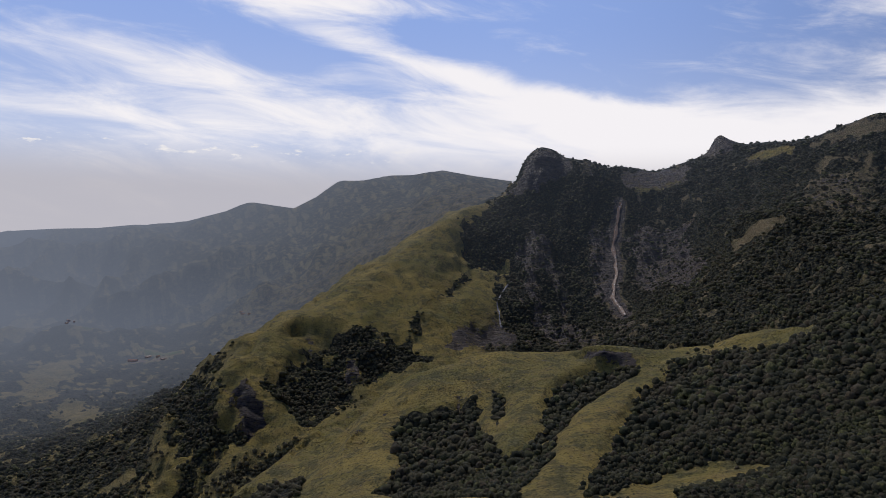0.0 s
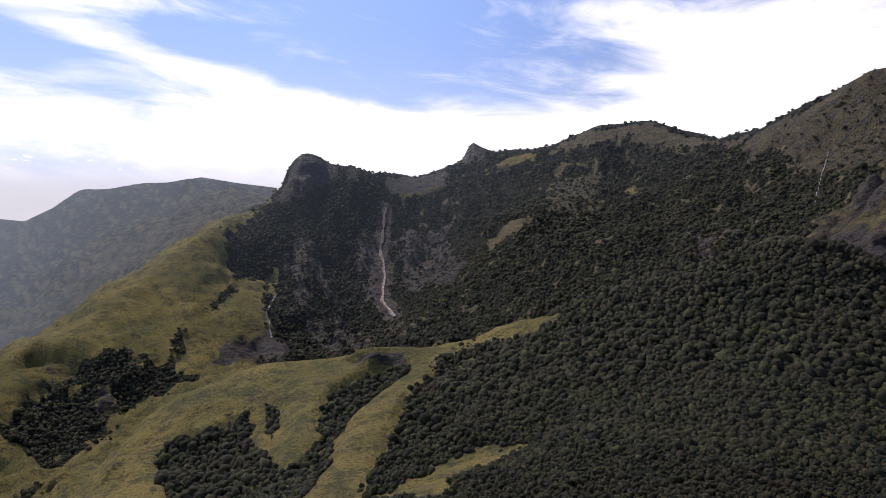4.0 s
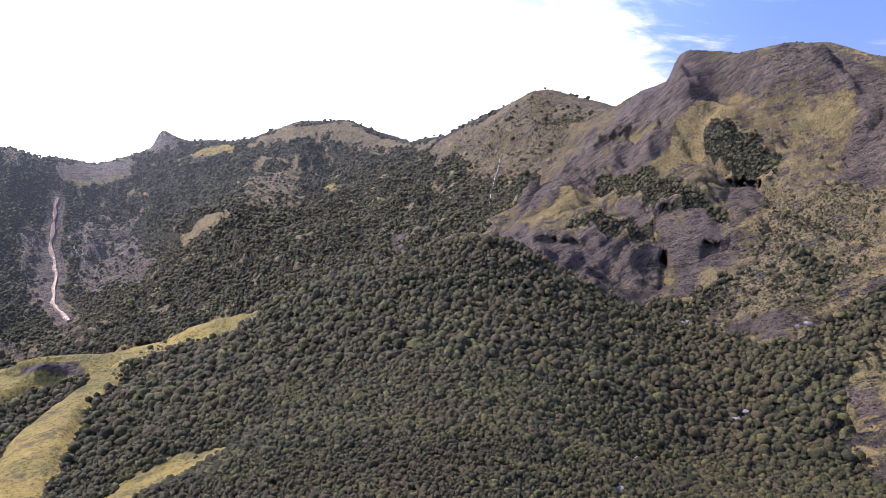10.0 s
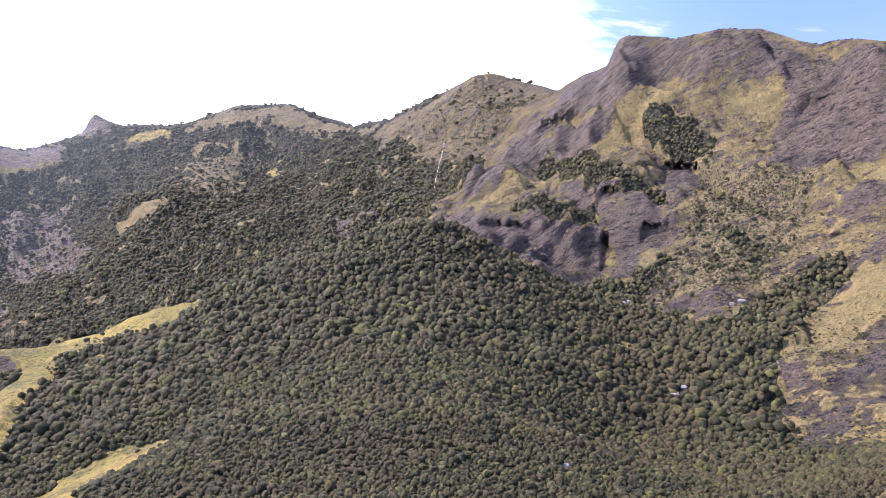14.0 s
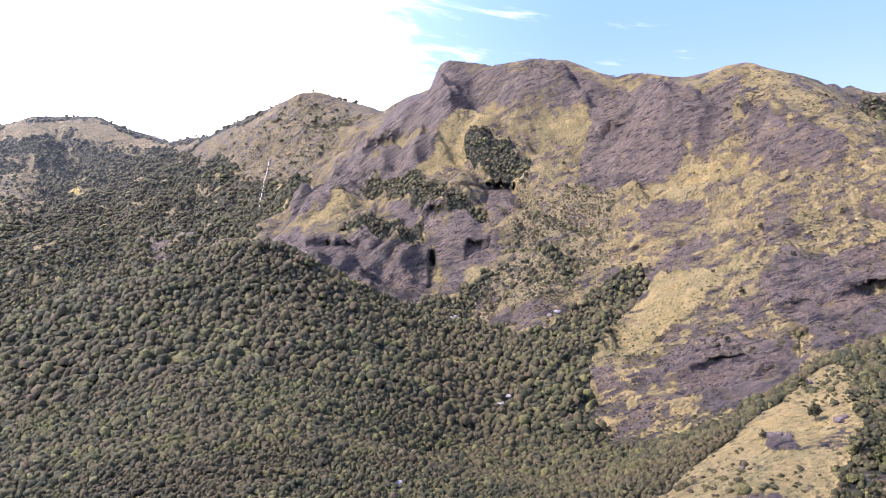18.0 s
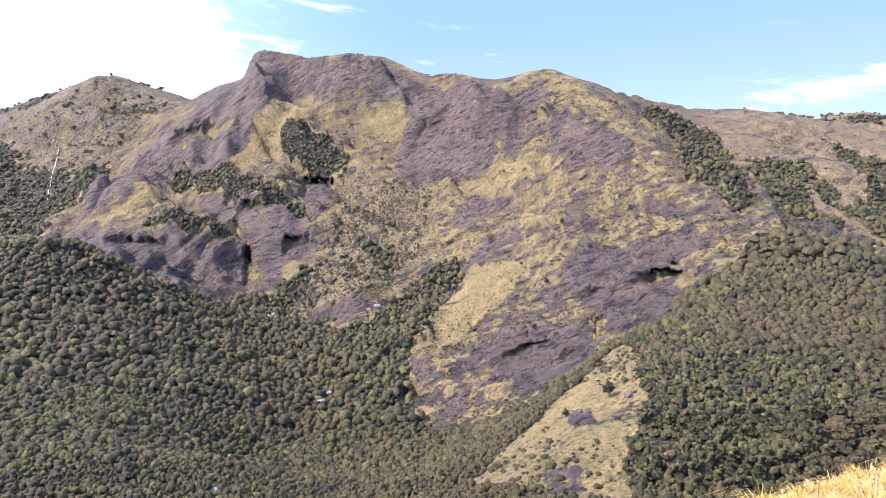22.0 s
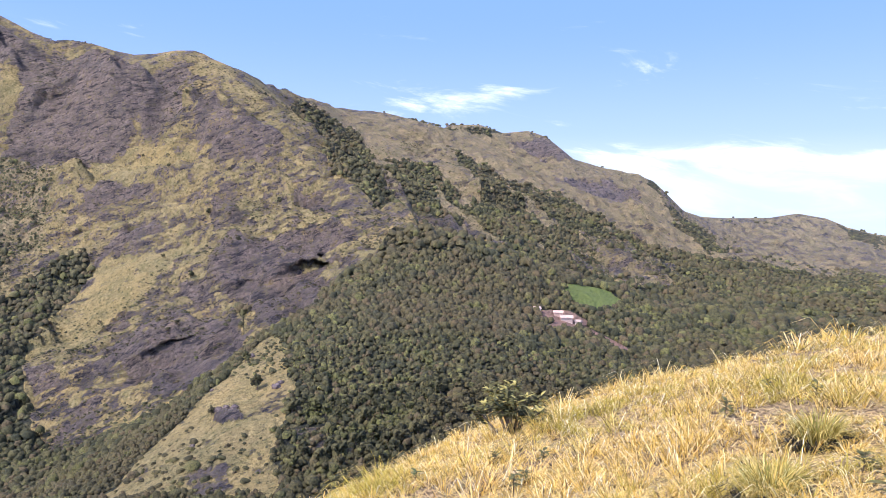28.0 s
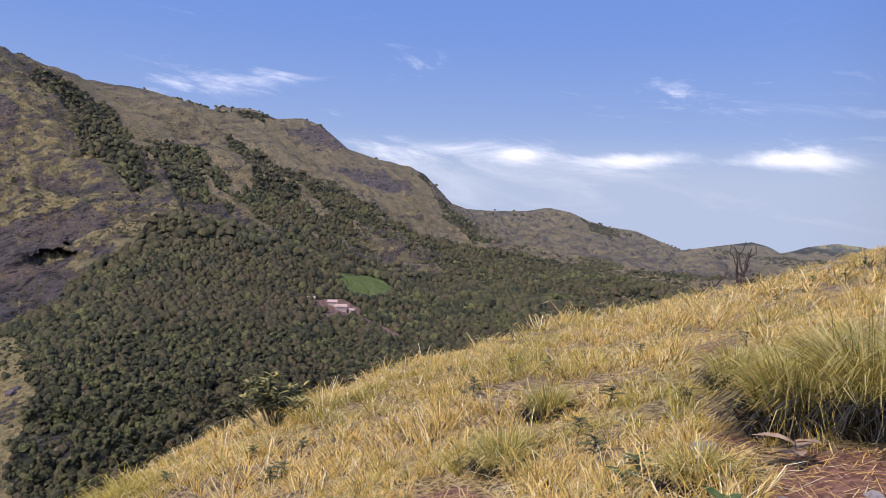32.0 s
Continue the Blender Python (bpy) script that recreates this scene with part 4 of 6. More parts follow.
def roughen_rock():
    """Bare rock breaks into ledges and slabs that dip to one side."""
    d = np.hypot(GX, GY)
    along = np.arctan2(GX, GY) * 900
    dip = GZ + 0.33 * GY + 0.6 * np.maximum(GY - 470, 0)
    bands = value_noise(dip / 16 + 1.5 * fbm(GX, GY, 80, 3, 31), along / 90, 32) + 0.6 * value_noise(dip / 7 + fbm(GX, GY, 40, 2, 33), along / 30, 34) + 0.35 * value_noise(dip / 3.6 + fbm(GX, GY, 30, 2, 46), along / 22, 47)
    lumps = fbm(GX, GY, 34, 3, 35)
    w = np.clip(ROCK * 1.4 - 0.1, 0, 1) * np.clip((d - 200) / 200, 0, 1) * np.clip(1.4 - d / 2600, 0, 1)
    rough = {"rocky_mountain": 0.6, "distant_mountain": 0.3, "waterfall_mountain": 0.3, "middle_spur": 0.3, "grassy_mountain": 0.25, "near_range": 0.5}
    for k, region in enumerate(REGIONS):
        w = np.where((GOWN == k) & (d > 420), np.maximum(w, rough.get(region, 0.0)), w)
    slope = (GZ - EYE) / d
    below = np.clip((slope[:, d[0] > 400].max(axis=1)[:, None] - slope) * d / 70, 0.04, 1)
    out = w * below * (6.5 * bands + np.clip((d - 430) / 120, 0, 1) * (7.0 * lumps + 16.0 * fbm(GX, GY, 95, 3, 48)) * (GOWN != REGIONS.index("grassy_ridge")))
    # gullies that run down the slopes
    steep = np.clip((0.97 - GN[..., 2]) / 0.2, 0, 1) * np.clip((d - 380) / 330, 0, 1) * np.clip(1.5 - d / 3000, 0, 1)
    out += steep * below * (24 * RIBS - 12)
    out *= np.clip((BESIDE - 15) / 60, 0.05, 1)
    # folds of the far ranges
    folds = np.abs(value_noise(GX / 330 + 0.8 * fbm(GX, GY, 500, 2, 51), GY / 420, 52)) + 0.5 * np.abs(value_noise(GX / 140, GY / 170, 53))
    out += (60 - 130 * folds) * np.clip((d - 2250) / 500, 0, 1) * np.clip((-40 - GZ) / 160, 0, 1) * (GX < 900) * np.clip((4300 - d) / 500, 0, 1) * np.clip((GZ + 440) / 100, 0, 1)
    for depth, line in LEDGES:
        p = np.array(line, float)
        lo, hi = p.min(0) - 45, p.max(0) + 45
        m = (GX > lo[0]) & (GX < hi[0]) & (GY > lo[1]) & (GY < hi[1])
        px, py = GX[m], GY[m]
        best, sign = np.full(px.shape, 1e9), np.zeros(px.shape)
        for a, b in zip(p[:-1], p[1:]):
            u = np.clip(((px - a[0]) * (b - a)[0] + (py - a[1]) * (b - a)[1]) / ((b - a) @ (b - a)), 0, 1)
            cx, cy = a[0] + u * (b - a)[0], a[1] + u * (b - a)[1]
            near = np.hypot(px - cx, py - cy)
            closer = near < best
            best[closer], sign[closer] = near[closer], (np.hypot(px, py) - np.hypot(cx, cy))[closer]
        fade = np.clip(1 - best / 34, 0, 1)
        out[m] += depth * 0.9 * fade * np.tanh(sign / 6 + 0.5 * fbm(px, py, 22, 2, 45))
    return GZ + out / np.maximum(GN[..., 2], 0.5)


def hollow_woods():
    """On the grass slopes the woods fill gullies and the bare ribs stand proud."""
    d = np.hypot(GX, GY)
    grassy = np.isin(GOWN, [REGIONS.index(r) for r in ("grassy_ridge", "grassy_mountain")]) & (d > 330)
    deep = soften(np.where(grassy, FOREST, 0.0), 3)
    return GZ - soften(grassy.astype(float), 4) * np.minimum(0.014 * d, 13) * deep


GZ = hollow_woods()
GN = land_normals()
GZ = roughen_rock()
carve_hollows()


def keep_skyline():
    """No bump in front of a crest rises above it."""
    crest = np.full(len(AZ), -9.0)
    for _, kind, line in LINES:
        if kind == "sky":
            p = np.array(line, float)
            a = np.arctan2(p[:, 0], p[:, 1])
            order = np.argsort(a)
            rise = np.interp(AZ, a[order], ((p[:, 2] - EYE) / np.hypot(p[:, 0], p[:, 1]))[order], -9, -9)
            crest = np.maximum(crest, rise)
    known = crest > -8
    last = AZ[known].max()
    crest = np.where(known, crest, np.interp(AZ, AZ[known], crest[known]))
    d = np.hypot(GX, GY)
    cap = np.where(AZ <= last, crest + 0.0008, 9.0)[:, None] * d + EYE
    return np.where(d > 400, np.minimum(GZ, cap), GZ)


GZ = keep_skyline()
GN = land_normals()


def material(name):
    m = bpy.data.materials.new(name)
    m.use_nodes = True
    return m, Graph(m.node_tree)


def finish(g, colour, rough=0.9, bump=None, strength=0.5, distance=0.1, spec=0.2):
    b = g.add("ShaderNodeBsdfPrincipled", None, Base_Color=colour, Roughness=rough)
    g.put(b, "Specular IOR Level", spec)
    if bump is not None:
        g.put(b, "Normal", g.add("ShaderNodeBump", None, Strength=strength, Distance=distance, Height=bump))
    g.add("ShaderNodeOutputMaterial", None, Surface=b)


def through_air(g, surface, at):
    """Haze painted as emission on far slopes and trees, brighter towards the sun."""
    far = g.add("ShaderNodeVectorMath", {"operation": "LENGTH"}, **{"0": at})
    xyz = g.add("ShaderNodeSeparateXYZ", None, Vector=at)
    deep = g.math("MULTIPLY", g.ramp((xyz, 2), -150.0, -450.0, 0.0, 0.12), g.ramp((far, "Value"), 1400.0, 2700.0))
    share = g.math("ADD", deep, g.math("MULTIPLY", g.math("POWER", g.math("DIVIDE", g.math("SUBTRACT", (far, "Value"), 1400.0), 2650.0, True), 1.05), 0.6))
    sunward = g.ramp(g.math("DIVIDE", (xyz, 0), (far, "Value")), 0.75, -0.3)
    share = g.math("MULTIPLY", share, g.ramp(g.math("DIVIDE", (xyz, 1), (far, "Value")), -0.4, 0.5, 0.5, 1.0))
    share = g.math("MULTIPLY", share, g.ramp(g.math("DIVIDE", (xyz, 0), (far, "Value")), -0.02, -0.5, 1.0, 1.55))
    haze_light = g.add("ShaderNodeEmission", None, Color=g.mix(sunward, (0.35, 0.43, 0.60), (0.42, 0.48, 0.62)), Strength=g.math("ADD", g.math("MULTIPLY", sunward, 0.7), 0.8))
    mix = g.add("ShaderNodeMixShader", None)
    g.put(mix, "0", share), g.put(mix, "1", surface), g.put(mix, "2", haze_light)
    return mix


def land_material(name="mountainside", under=((0.05, 0.05, 0.026), (0.13, 0.11, 0.055))):
    m, g = material(name)
    at = (g.add("ShaderNodeNewGeometry"), "Position")
    ragged = g.noise(at, 0.055, 6, 0.65)
    grain = g.noise(at, 0.35, 5, 0.6)
    fine = g.noise(at, 2.2, 4, 0.6)
    broad = g.noise(at, 0.012, 4, 0.6)

    def layer(name):
        return (g.add("ShaderNodeAttribute", {"attribute_name": name}), "Fac")

    def share(name, wobble):
        w = g.math("ADD", layer(name), g.math("MULTIPLY", g.math("SUBTRACT", ragged, 0.5), wobble))
        return g.ramp(w, 0.42, 0.58)

    # the beds rise gently over most of the mountain, and steeply on its sunward shoulder
    xyz = g.add("ShaderNodeSeparateXYZ", None, Vector=at)
    steep = g.math("MULTIPLY", g.math("MAXIMUM", g.math("SUBTRACT", (xyz, 1), 470.0), 0.0), 0.6)
    bedding = g.math("ADD", g.math("ADD", (xyz, 2), steep), g.math("MULTIPLY", (xyz, 1), 0.33))
    bedding = g.math("ADD", bedding, g.math("MULTIPLY", g.noise(at, 0.025, 4, 0.6), 14.0))
    bed = g.add("ShaderNodeCombineXYZ", None, X=g.math("MULTIPLY", bedding, 0.13), Y=g.math("MULTIPLY", (xyz, 1), 0.034), Z=g.math("MULTIPLY", (xyz, 0), 0.034))
    strata = g.noise(bed, 0.9, 9, 0.74, 0.15)
    cracks = g.noise(bed, 2.1, 8, 0.76, 0.3)
    plates = g.add("ShaderNodeTexVoronoi", {"feature": "DISTANCE_TO_EDGE"}, Vector=bed, Scale=0.4)
    plates = g.math("ADD", (plates, "Distance"), g.math("MULTIPLY", g.math("SUBTRACT", grain, 0.5), 0.3))
    speckle = g.noise(at, 0.4, 8, 0.8)
    # bare rock and grass break into each other along the beds
    torn = g.math("ADD", g.math("ADD", g.math("MULTIPLY", strata, 1.3), g.math("MULTIPLY", g.noise(at, 0.09, 8, 0.75), 1.3)), g.math("MULTIPLY", speckle, 0.7))
    r = g.math("ADD", g.math("MULTIPLY", layer("rock"), 0.55), g.math("SUBTRACT", torn, 1.44))
    rocky = g.ramp(r, 0.46, 0.54)
    # grass: straw to green with brown patches
    dry = layer("dry")
    grass = g.mix(g.ramp(broad, 0.35, 0.65), (0.56, 0.39, 0.09), (0.32, 0.26, 0.062))
    grass = g.mix(g.ramp(ragged, 0.45, 0.7, 0, 0.8), grass, (0.40, 0.27, 0.09))
    grass = g.mix(dry, grass, g.mix(g.ramp(ragged, 0.35, 0.65), (0.29, 0.207, 0.12), (0.195, 0.151, 0.083)))
    grass = g.mix(g.ramp(g.noise(at, 0.05, 7, 0.75), 0.46, 0.6, 0, g.math("SUBTRACT", 0.8, g.math("MULTIPLY", dry, 0.5))), grass, (0.15, 0.135, 0.055))
    grass = g.mix(g.ramp(grain, 0.5, 0.72, 0, 0.6), grass, (0.1, 0.095, 0.04))
    grass = g.mix(g.ramp(speckle, 0.54, 0.6, 0, 0.8), grass, (0.06, 0.056, 0.028))
    grass = g.mix(g.ramp(speckle, 0.45, 0.38, 0, 0.6), grass, g.mix(dry, (0.46, 0.36, 0.15), (0.4, 0.3, 0.18)))
    # rock: purple-grey with lichen, dark streaks, cracks along the beds and pale scars
    stretch = g.add("ShaderNodeMapping", None, Vector=at, Rotation=(0, 0, 0.6), Scale=(0.05, 0.05, 0.012))
    streak = g.noise(stretch, 1.0, 5, 0.6)
    rock = g.mix(g.ramp(grain, 0.35, 0.65), (0.3, 0.218, 0.176), (0.175, 0.132, 0.115))
    rock = g.mix(g.ramp(streak, 0.52, 0.66, 0, 0.55), rock, (0.085, 0.07, 0.068))
    rock = g.mix(g.ramp(fine, 0.58, 0.75, 0, 0.4), rock, (0.34, 0.27, 0.24))
    rock = g.mix(g.ramp(strata, 0.46, 0.38, 0, 0.75), rock, (0.38, 0.28, 0.22))
    rock = g.mix(g.ramp(strata, 0.53, 0.6, 0, 0.75), rock, (0.085, 0.068, 0.066))
    rock = g.mix(g.ramp(speckle, 0.52, 0.58, 0, 0.75), rock, (0.05, 0.04, 0.046))
    rock = g.mix(g.ramp(g.noise(at, 0.2, 8, 0.75), 0.53, 0.6, 0, 0.65), rock, (0.25, 0.195, 0.1))
    rock = g.mix(g.ramp(cracks, 0.535, 0.575, 0, 0.9), rock, (0.03, 0.024, 0.03))
    rock = g.mix(g.ramp(plates, 0.02, 0.0, 0, 0.3), rock, (0.035, 0.028, 0.034))
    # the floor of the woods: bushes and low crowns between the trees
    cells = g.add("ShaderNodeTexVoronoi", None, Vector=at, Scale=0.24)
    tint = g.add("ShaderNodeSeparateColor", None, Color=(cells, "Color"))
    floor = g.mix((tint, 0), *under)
    # near-black edges and specks paint the shade between those crowns
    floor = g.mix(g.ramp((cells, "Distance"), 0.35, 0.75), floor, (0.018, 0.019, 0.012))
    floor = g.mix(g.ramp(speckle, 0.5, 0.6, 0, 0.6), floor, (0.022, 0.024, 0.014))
    soil = g.mix(fine, (0.19, 0.105, 0.075), (0.33, 0.2, 0.15))
    meadow = g.mix(grain, (0.12, 0.155, 0.035), (0.17, 0.19, 0.05))
    c = g.mix(rocky, grass, rock)
    # scattered bushes over brown slopes
    bushes = g.add("ShaderNodeTexVoronoi", None, Vector=at, Scale=0.3)
    pick = g.add("ShaderNodeSeparateColor", None, Color=(bushes, "Color"))
    bushy = g.math("MULTIPLY", g.ramp((bushes, "Distance"), 0.55, 0.3), g.ramp(g.math("ADD", (pick, 1), g.math("MULTIPLY", g.math("SUBTRACT", ragged, 0.5), 1.6)), 0.3, 0.45))
    bushy = g.math("MULTIPLY", bushy, g.ramp(layer("scrub"), 0.1, 0.55))
    c = g.mix(bushy, c, g.mix((pick, 0), (0.05, 0.055, 0.022), (0.12, 0.11, 0.045)))
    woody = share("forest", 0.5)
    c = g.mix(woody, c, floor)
    c = g.mix(share("meadow", 0.2), c, meadow)
    c = g.mix(share("soil", 0.3), c, soil)
    slabs = g.math("ADD", g.math("ADD", g.math("MULTIPLY", strata, 9.0), g.math("MULTIPLY", cracks, -7.0)), g.math("MULTIPLY", g.math("MINIMUM", plates, 0.2), 5.0))
    height = g.math("ADD", g.math("MULTIPLY", grain, 2.0), g.math("ADD", g.math("MULTIPLY", fine, 0.5), g.math("MULTIPLY", slabs, rocky)))
    height = g.math("ADD", g.math("ADD", height, g.math("MULTIPLY", ragged, 4.0)), g.math("MULTIPLY", g.math("MULTIPLY", (cells, "Distance"), -1.6), woody))
    height = g.math("ADD", height, g.math("MULTIPLY", bushy, 0.8))
    b = g.add("ShaderNodeBsdfPrincipled", None, Base_Color=c, Roughness=g.math("SUBTRACT", 0.9, g.math("MULTIPLY", rocky, 0.3)))
    g.put(b, "Specular IOR Level", 0.25)
    g.put(b, "Normal", g.add("ShaderNodeBump", None, Strength=1.0, Distance=2.6, Height=height))
    # distant land glows by its share of the painted haze
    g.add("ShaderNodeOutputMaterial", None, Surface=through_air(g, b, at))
    return m


def hillside_material():
    """Straw litter and reddish soil under the tussocks."""
    m, g = material("hillside_litter")
    at = (g.add("ShaderNodeNewGeometry"), "Position")
    straw = g.noise(g.add("ShaderNodeMapping", None, Vector=at, Rotation=(0, 0, 0.5), Scale=(16, 60, 30)), 1.0, 5, 0.65)
    patch = g.noise(at, 1.6, 4, 0.6)
    fine = g.noise(at, 45.0, 4, 0.6)
    c = g.mix(g.ramp(straw, 0.4, 0.6), (0.06, 0.036, 0.02), (0.4, 0.28, 0.15))
    c = g.mix(g.ramp(patch, 0.5, 0.7, 0, 0.6), c, (0.24, 0.2, 0.07))
    soil = g.mix(g.ramp(fine, 0.35, 0.65), (0.11, 0.05, 0.034), (0.27, 0.135, 0.095))
    a = g.add("ShaderNodeAttribute", {"attribute_name": "soil"})
    c = g.mix(g.ramp(g.math("ADD", (a, "Fac"), g.math("MULTIPLY", g.math("SUBTRACT", patch, 0.5), 0.6)), 0.3, 0.6), c, soil)
    c = g.mix((g.ramp((g.add("ShaderNodeAttribute", {"attribute_name": "forest"}), "Fac"), 0.3, 0.6)), c, (0.06, 0.065, 0.028))
    finish(g, c, 0.95, g.math("ADD", straw, g.math("MULTIPLY", fine, 0.5)), 0.7, 0.03)
    return m




LAND_LOOK = {
    "far_range": "hazy blue-grey mountain range across the valley", "near_range": "dark rocky ridge before the hazy range",
    "waterfall_mountain": "dark forested mountain with cliffs and a rocky summit", "middle_spur": "forested spur and slopes under the round summits",
    "grassy_mountain": "steep yellow-green grass mountainside with rocky gullies", "grassy_ridge": "golden grass ridge with wooded gullies",
    "forested_spur": "hillside spur covered in dense dark forest", "rocky_mountain": "huge purple-grey rock mountain with grassy ledges",
    "forested_knoll": "wooded knoll with a yellow grass rib", "distant_mountain": "long mountain with brown grass top and wooded flanks",
    "distant_hill": "dark wooded hill on the horizon", "far_hill": "pale blue hill far away",
    "valley": "wide green valley floor with fields and scrub", "grassy_hillside": "dry golden grass hillside underfoot",
}




def lay_land(look, haze):
    na, nr = GX.shape
    wrap = np.arange(na + 1) % na
    i, j = np.meshgrid(np.arange(na), np.arange(nr - 1), indexing="ij")
    quads = np.stack([i * nr + j, i * nr + j + 1, wrap[i + 1] * nr + j + 1, wrap[i + 1] * nr + j], -1).reshape(-1, 4)[:, ::-1]
    own = GOWN[:, :-1].ravel()
    verts = np.stack([GX, GY, GZ], -1).reshape(-1, 3)
    normals = GN.reshape(-1, 3)
    for k, region in enumerate(REGIONS):
        faces = quads[own == k]
        if not len(faces):
            continue
        used, local = np.unique(faces, return_inverse=True)
        me = bpy.data.meshes.new(region)
        me.vertices.add(len(used)), me.loops.add(faces.size), me.polygons.add(len(faces))
        me.vertices.foreach_set("co", verts[used].ravel())
        me.loops.foreach_set("vertex_index", local.ravel())
        me.polygons.foreach_set("loop_start", np.arange(0, faces.size, 4))
        me.polygons.foreach_set("use_smooth", np.ones(len(faces), bool))
        me.update()
        me.normals_split_custom_set_from_vertices(normals[used])
        for name, layer in (("forest", FOREST), ("rock", ROCK), ("meadow", MEADOW), ("soil", SOIL), ("scrub", SCRUB)):
            me.attributes.new(name, "FLOAT", "POINT").data.foreach_set("value", layer.ravel()[used].astype(np.float32))
        me.attributes.new("dry", "FLOAT", "POINT").data.foreach_set("value", DRYNESS.ravel()[used].astype(np.float32))
        me.materials.append(haze.get(region, look))
        tagged(new(region, me), LAND_LOOK[region], "hillside" if "hill" in region else "valley" if region == "valley" else "mountain", kind="structure")


lay_land(land_material(), {"grassy_hillside": hillside_material()})


# ---- woods ----
def crown_shapes(lumps, count, seed):
    """Rounded crowns of several lumps, open underneath."""
    shapes, rng = [], random.Random(seed)
    for k in range(count):
        bm = bmesh.new()
        for j in range(lumps):
            a, r = 2.4 * j + rng.uniform(-0.5, 0.5), 0.0 if j == 0 else rng.uniform(0.45, 0.8)
            c = Vector((math.cos(a) * r, math.sin(a) * r, 0.3 if j == 0 and lumps > 1 else rng.uniform(-0.3, 0.4)))
            size = 0.95 if lumps == 1 else rng.uniform(0.5, 0.66) if j == 0 else rng.uniform(0.3, 0.55)
            made = bmesh.ops.create_icosphere(bm, subdivisions=1, radius=size, matrix=Matrix.Translation(c) @ Euler((rng.uniform(0, 6), rng.uniform(0, 6), 0)).to_matrix().to_4x4())
            for v in made["verts"]:
                v.co = c + (v.co - c) * rng.uniform(0.7, 1.35)
                v.co.z = max(v.co.z, -0.45)
        bmesh.ops.delete(bm, geom=[f for f in bm.faces if all(v.co.z < -0.3 for v in f.verts) or f.normal.z < -0.4], context="FACES")
        bm.verts.index_update()
        bm.verts.ensure_lookup_table()
        shapes.append((np.array([v.co[:] for v in bm.verts]), np.array([[v.index for v in f.verts] for f in bm.faces])))
        bm.free()
    return shapes


def join_shapes(name, shapes, place, size, turn, pick, look):
    """One mesh of many shapes: place n x 3, size n x 3, turn about z."""
    vs, fs, base = [], [], 0
    for k, (sv, sf) in enumerate(shapes):
        m = pick == k
        n = int(m.sum())
        if not n:
            continue
        c, s = np.cos(turn[m])[:, None], np.sin(turn[m])[:, None]
        q = sv[None] * size[m][:, None, :]
        v = np.stack([q[..., 0] * c - q[..., 1] * s, q[..., 0] * s + q[..., 1] * c, q[..., 2]], -1) + place[m][:, None, :]
        vs.append(v.reshape(-1, 3))
        fs.append((sf[None] + base + np.arange(n)[:, None, None] * len(sv)).reshape(-1, sf.shape[1]))
        base += n * len(sv)
    v, f = np.concatenate(vs), np.concatenate(fs)
    me = bpy.data.meshes.new(name)
    me.vertices.add(len(v)), me.loops.add(f.size), me.polygons.add(len(f))
    me.vertices.foreach_set("co", v.ravel())
    me.loops.foreach_set("vertex_index", f.ravel())
    me.polygons.foreach_set("loop_start", np.arange(0, f.size, f.shape[1]))
    me.update()
    me.materials.append(look)
    return new(name, me)


def leaf_material(name, k):
    m, g = material(name)

    def tone(r, gr, b):
        return (r * k * 1.02, gr * k * 1.1, b * k * 1.02)

    at = (g.add("ShaderNodeNewGeometry"), "Position")
    island = (g.add("ShaderNodeNewGeometry"), "Random Per Island")
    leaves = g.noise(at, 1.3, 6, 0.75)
    stand = g.noise(at, 0.011, 4, 0.6)
    clump = g.noise(at, 0.045, 4, 0.65)
    c = g.mix(g.ramp(island, 0.0, 0.75), tone(0.046, 0.042, 0.02), tone(0.115, 0.092, 0.04))
    c = g.mix(g.ramp(island, 0.76, 0.8, 0, 0.8), c, tone(0.13, 0.082, 0.047))
    c = g.mix(g.ramp(island, 0.9, 0.93), c, tone(0.17, 0.145, 0.052))
    c = g.mix(g.ramp(stand, 0.44, 0.6, 0, 0.5), c, tone(0.115, 0.076, 0.04))
    c = g.mix(g.ramp(clump, 0.55, 0.66, 0, 0.65), c, tone(0.13, 0.118, 0.036))
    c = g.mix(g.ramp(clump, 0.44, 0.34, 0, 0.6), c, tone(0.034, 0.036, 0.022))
    # near-black speckle painted for the shaded gaps among the leaves
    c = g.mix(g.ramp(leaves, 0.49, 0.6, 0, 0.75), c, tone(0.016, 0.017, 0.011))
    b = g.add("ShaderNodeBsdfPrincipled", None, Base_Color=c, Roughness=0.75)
    g.put(b, "Specular IOR Level", 0.2)
    g.put(b, "Normal", g.add("ShaderNodeBump", None, Strength=1.0, Distance=0.8, Height=leaves))
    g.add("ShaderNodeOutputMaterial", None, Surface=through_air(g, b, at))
    return m


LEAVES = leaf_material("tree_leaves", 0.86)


def sightline():
    """Height that the ground in front hides, for leaving out trees on slopes turned away."""
    slope = (GZ - EYE) / np.hypot(GX, GY)
    return np.maximum.accumulate(slope, axis=1) * np.hypot(GX, GY) + EYE


HIDDEN = sightline()


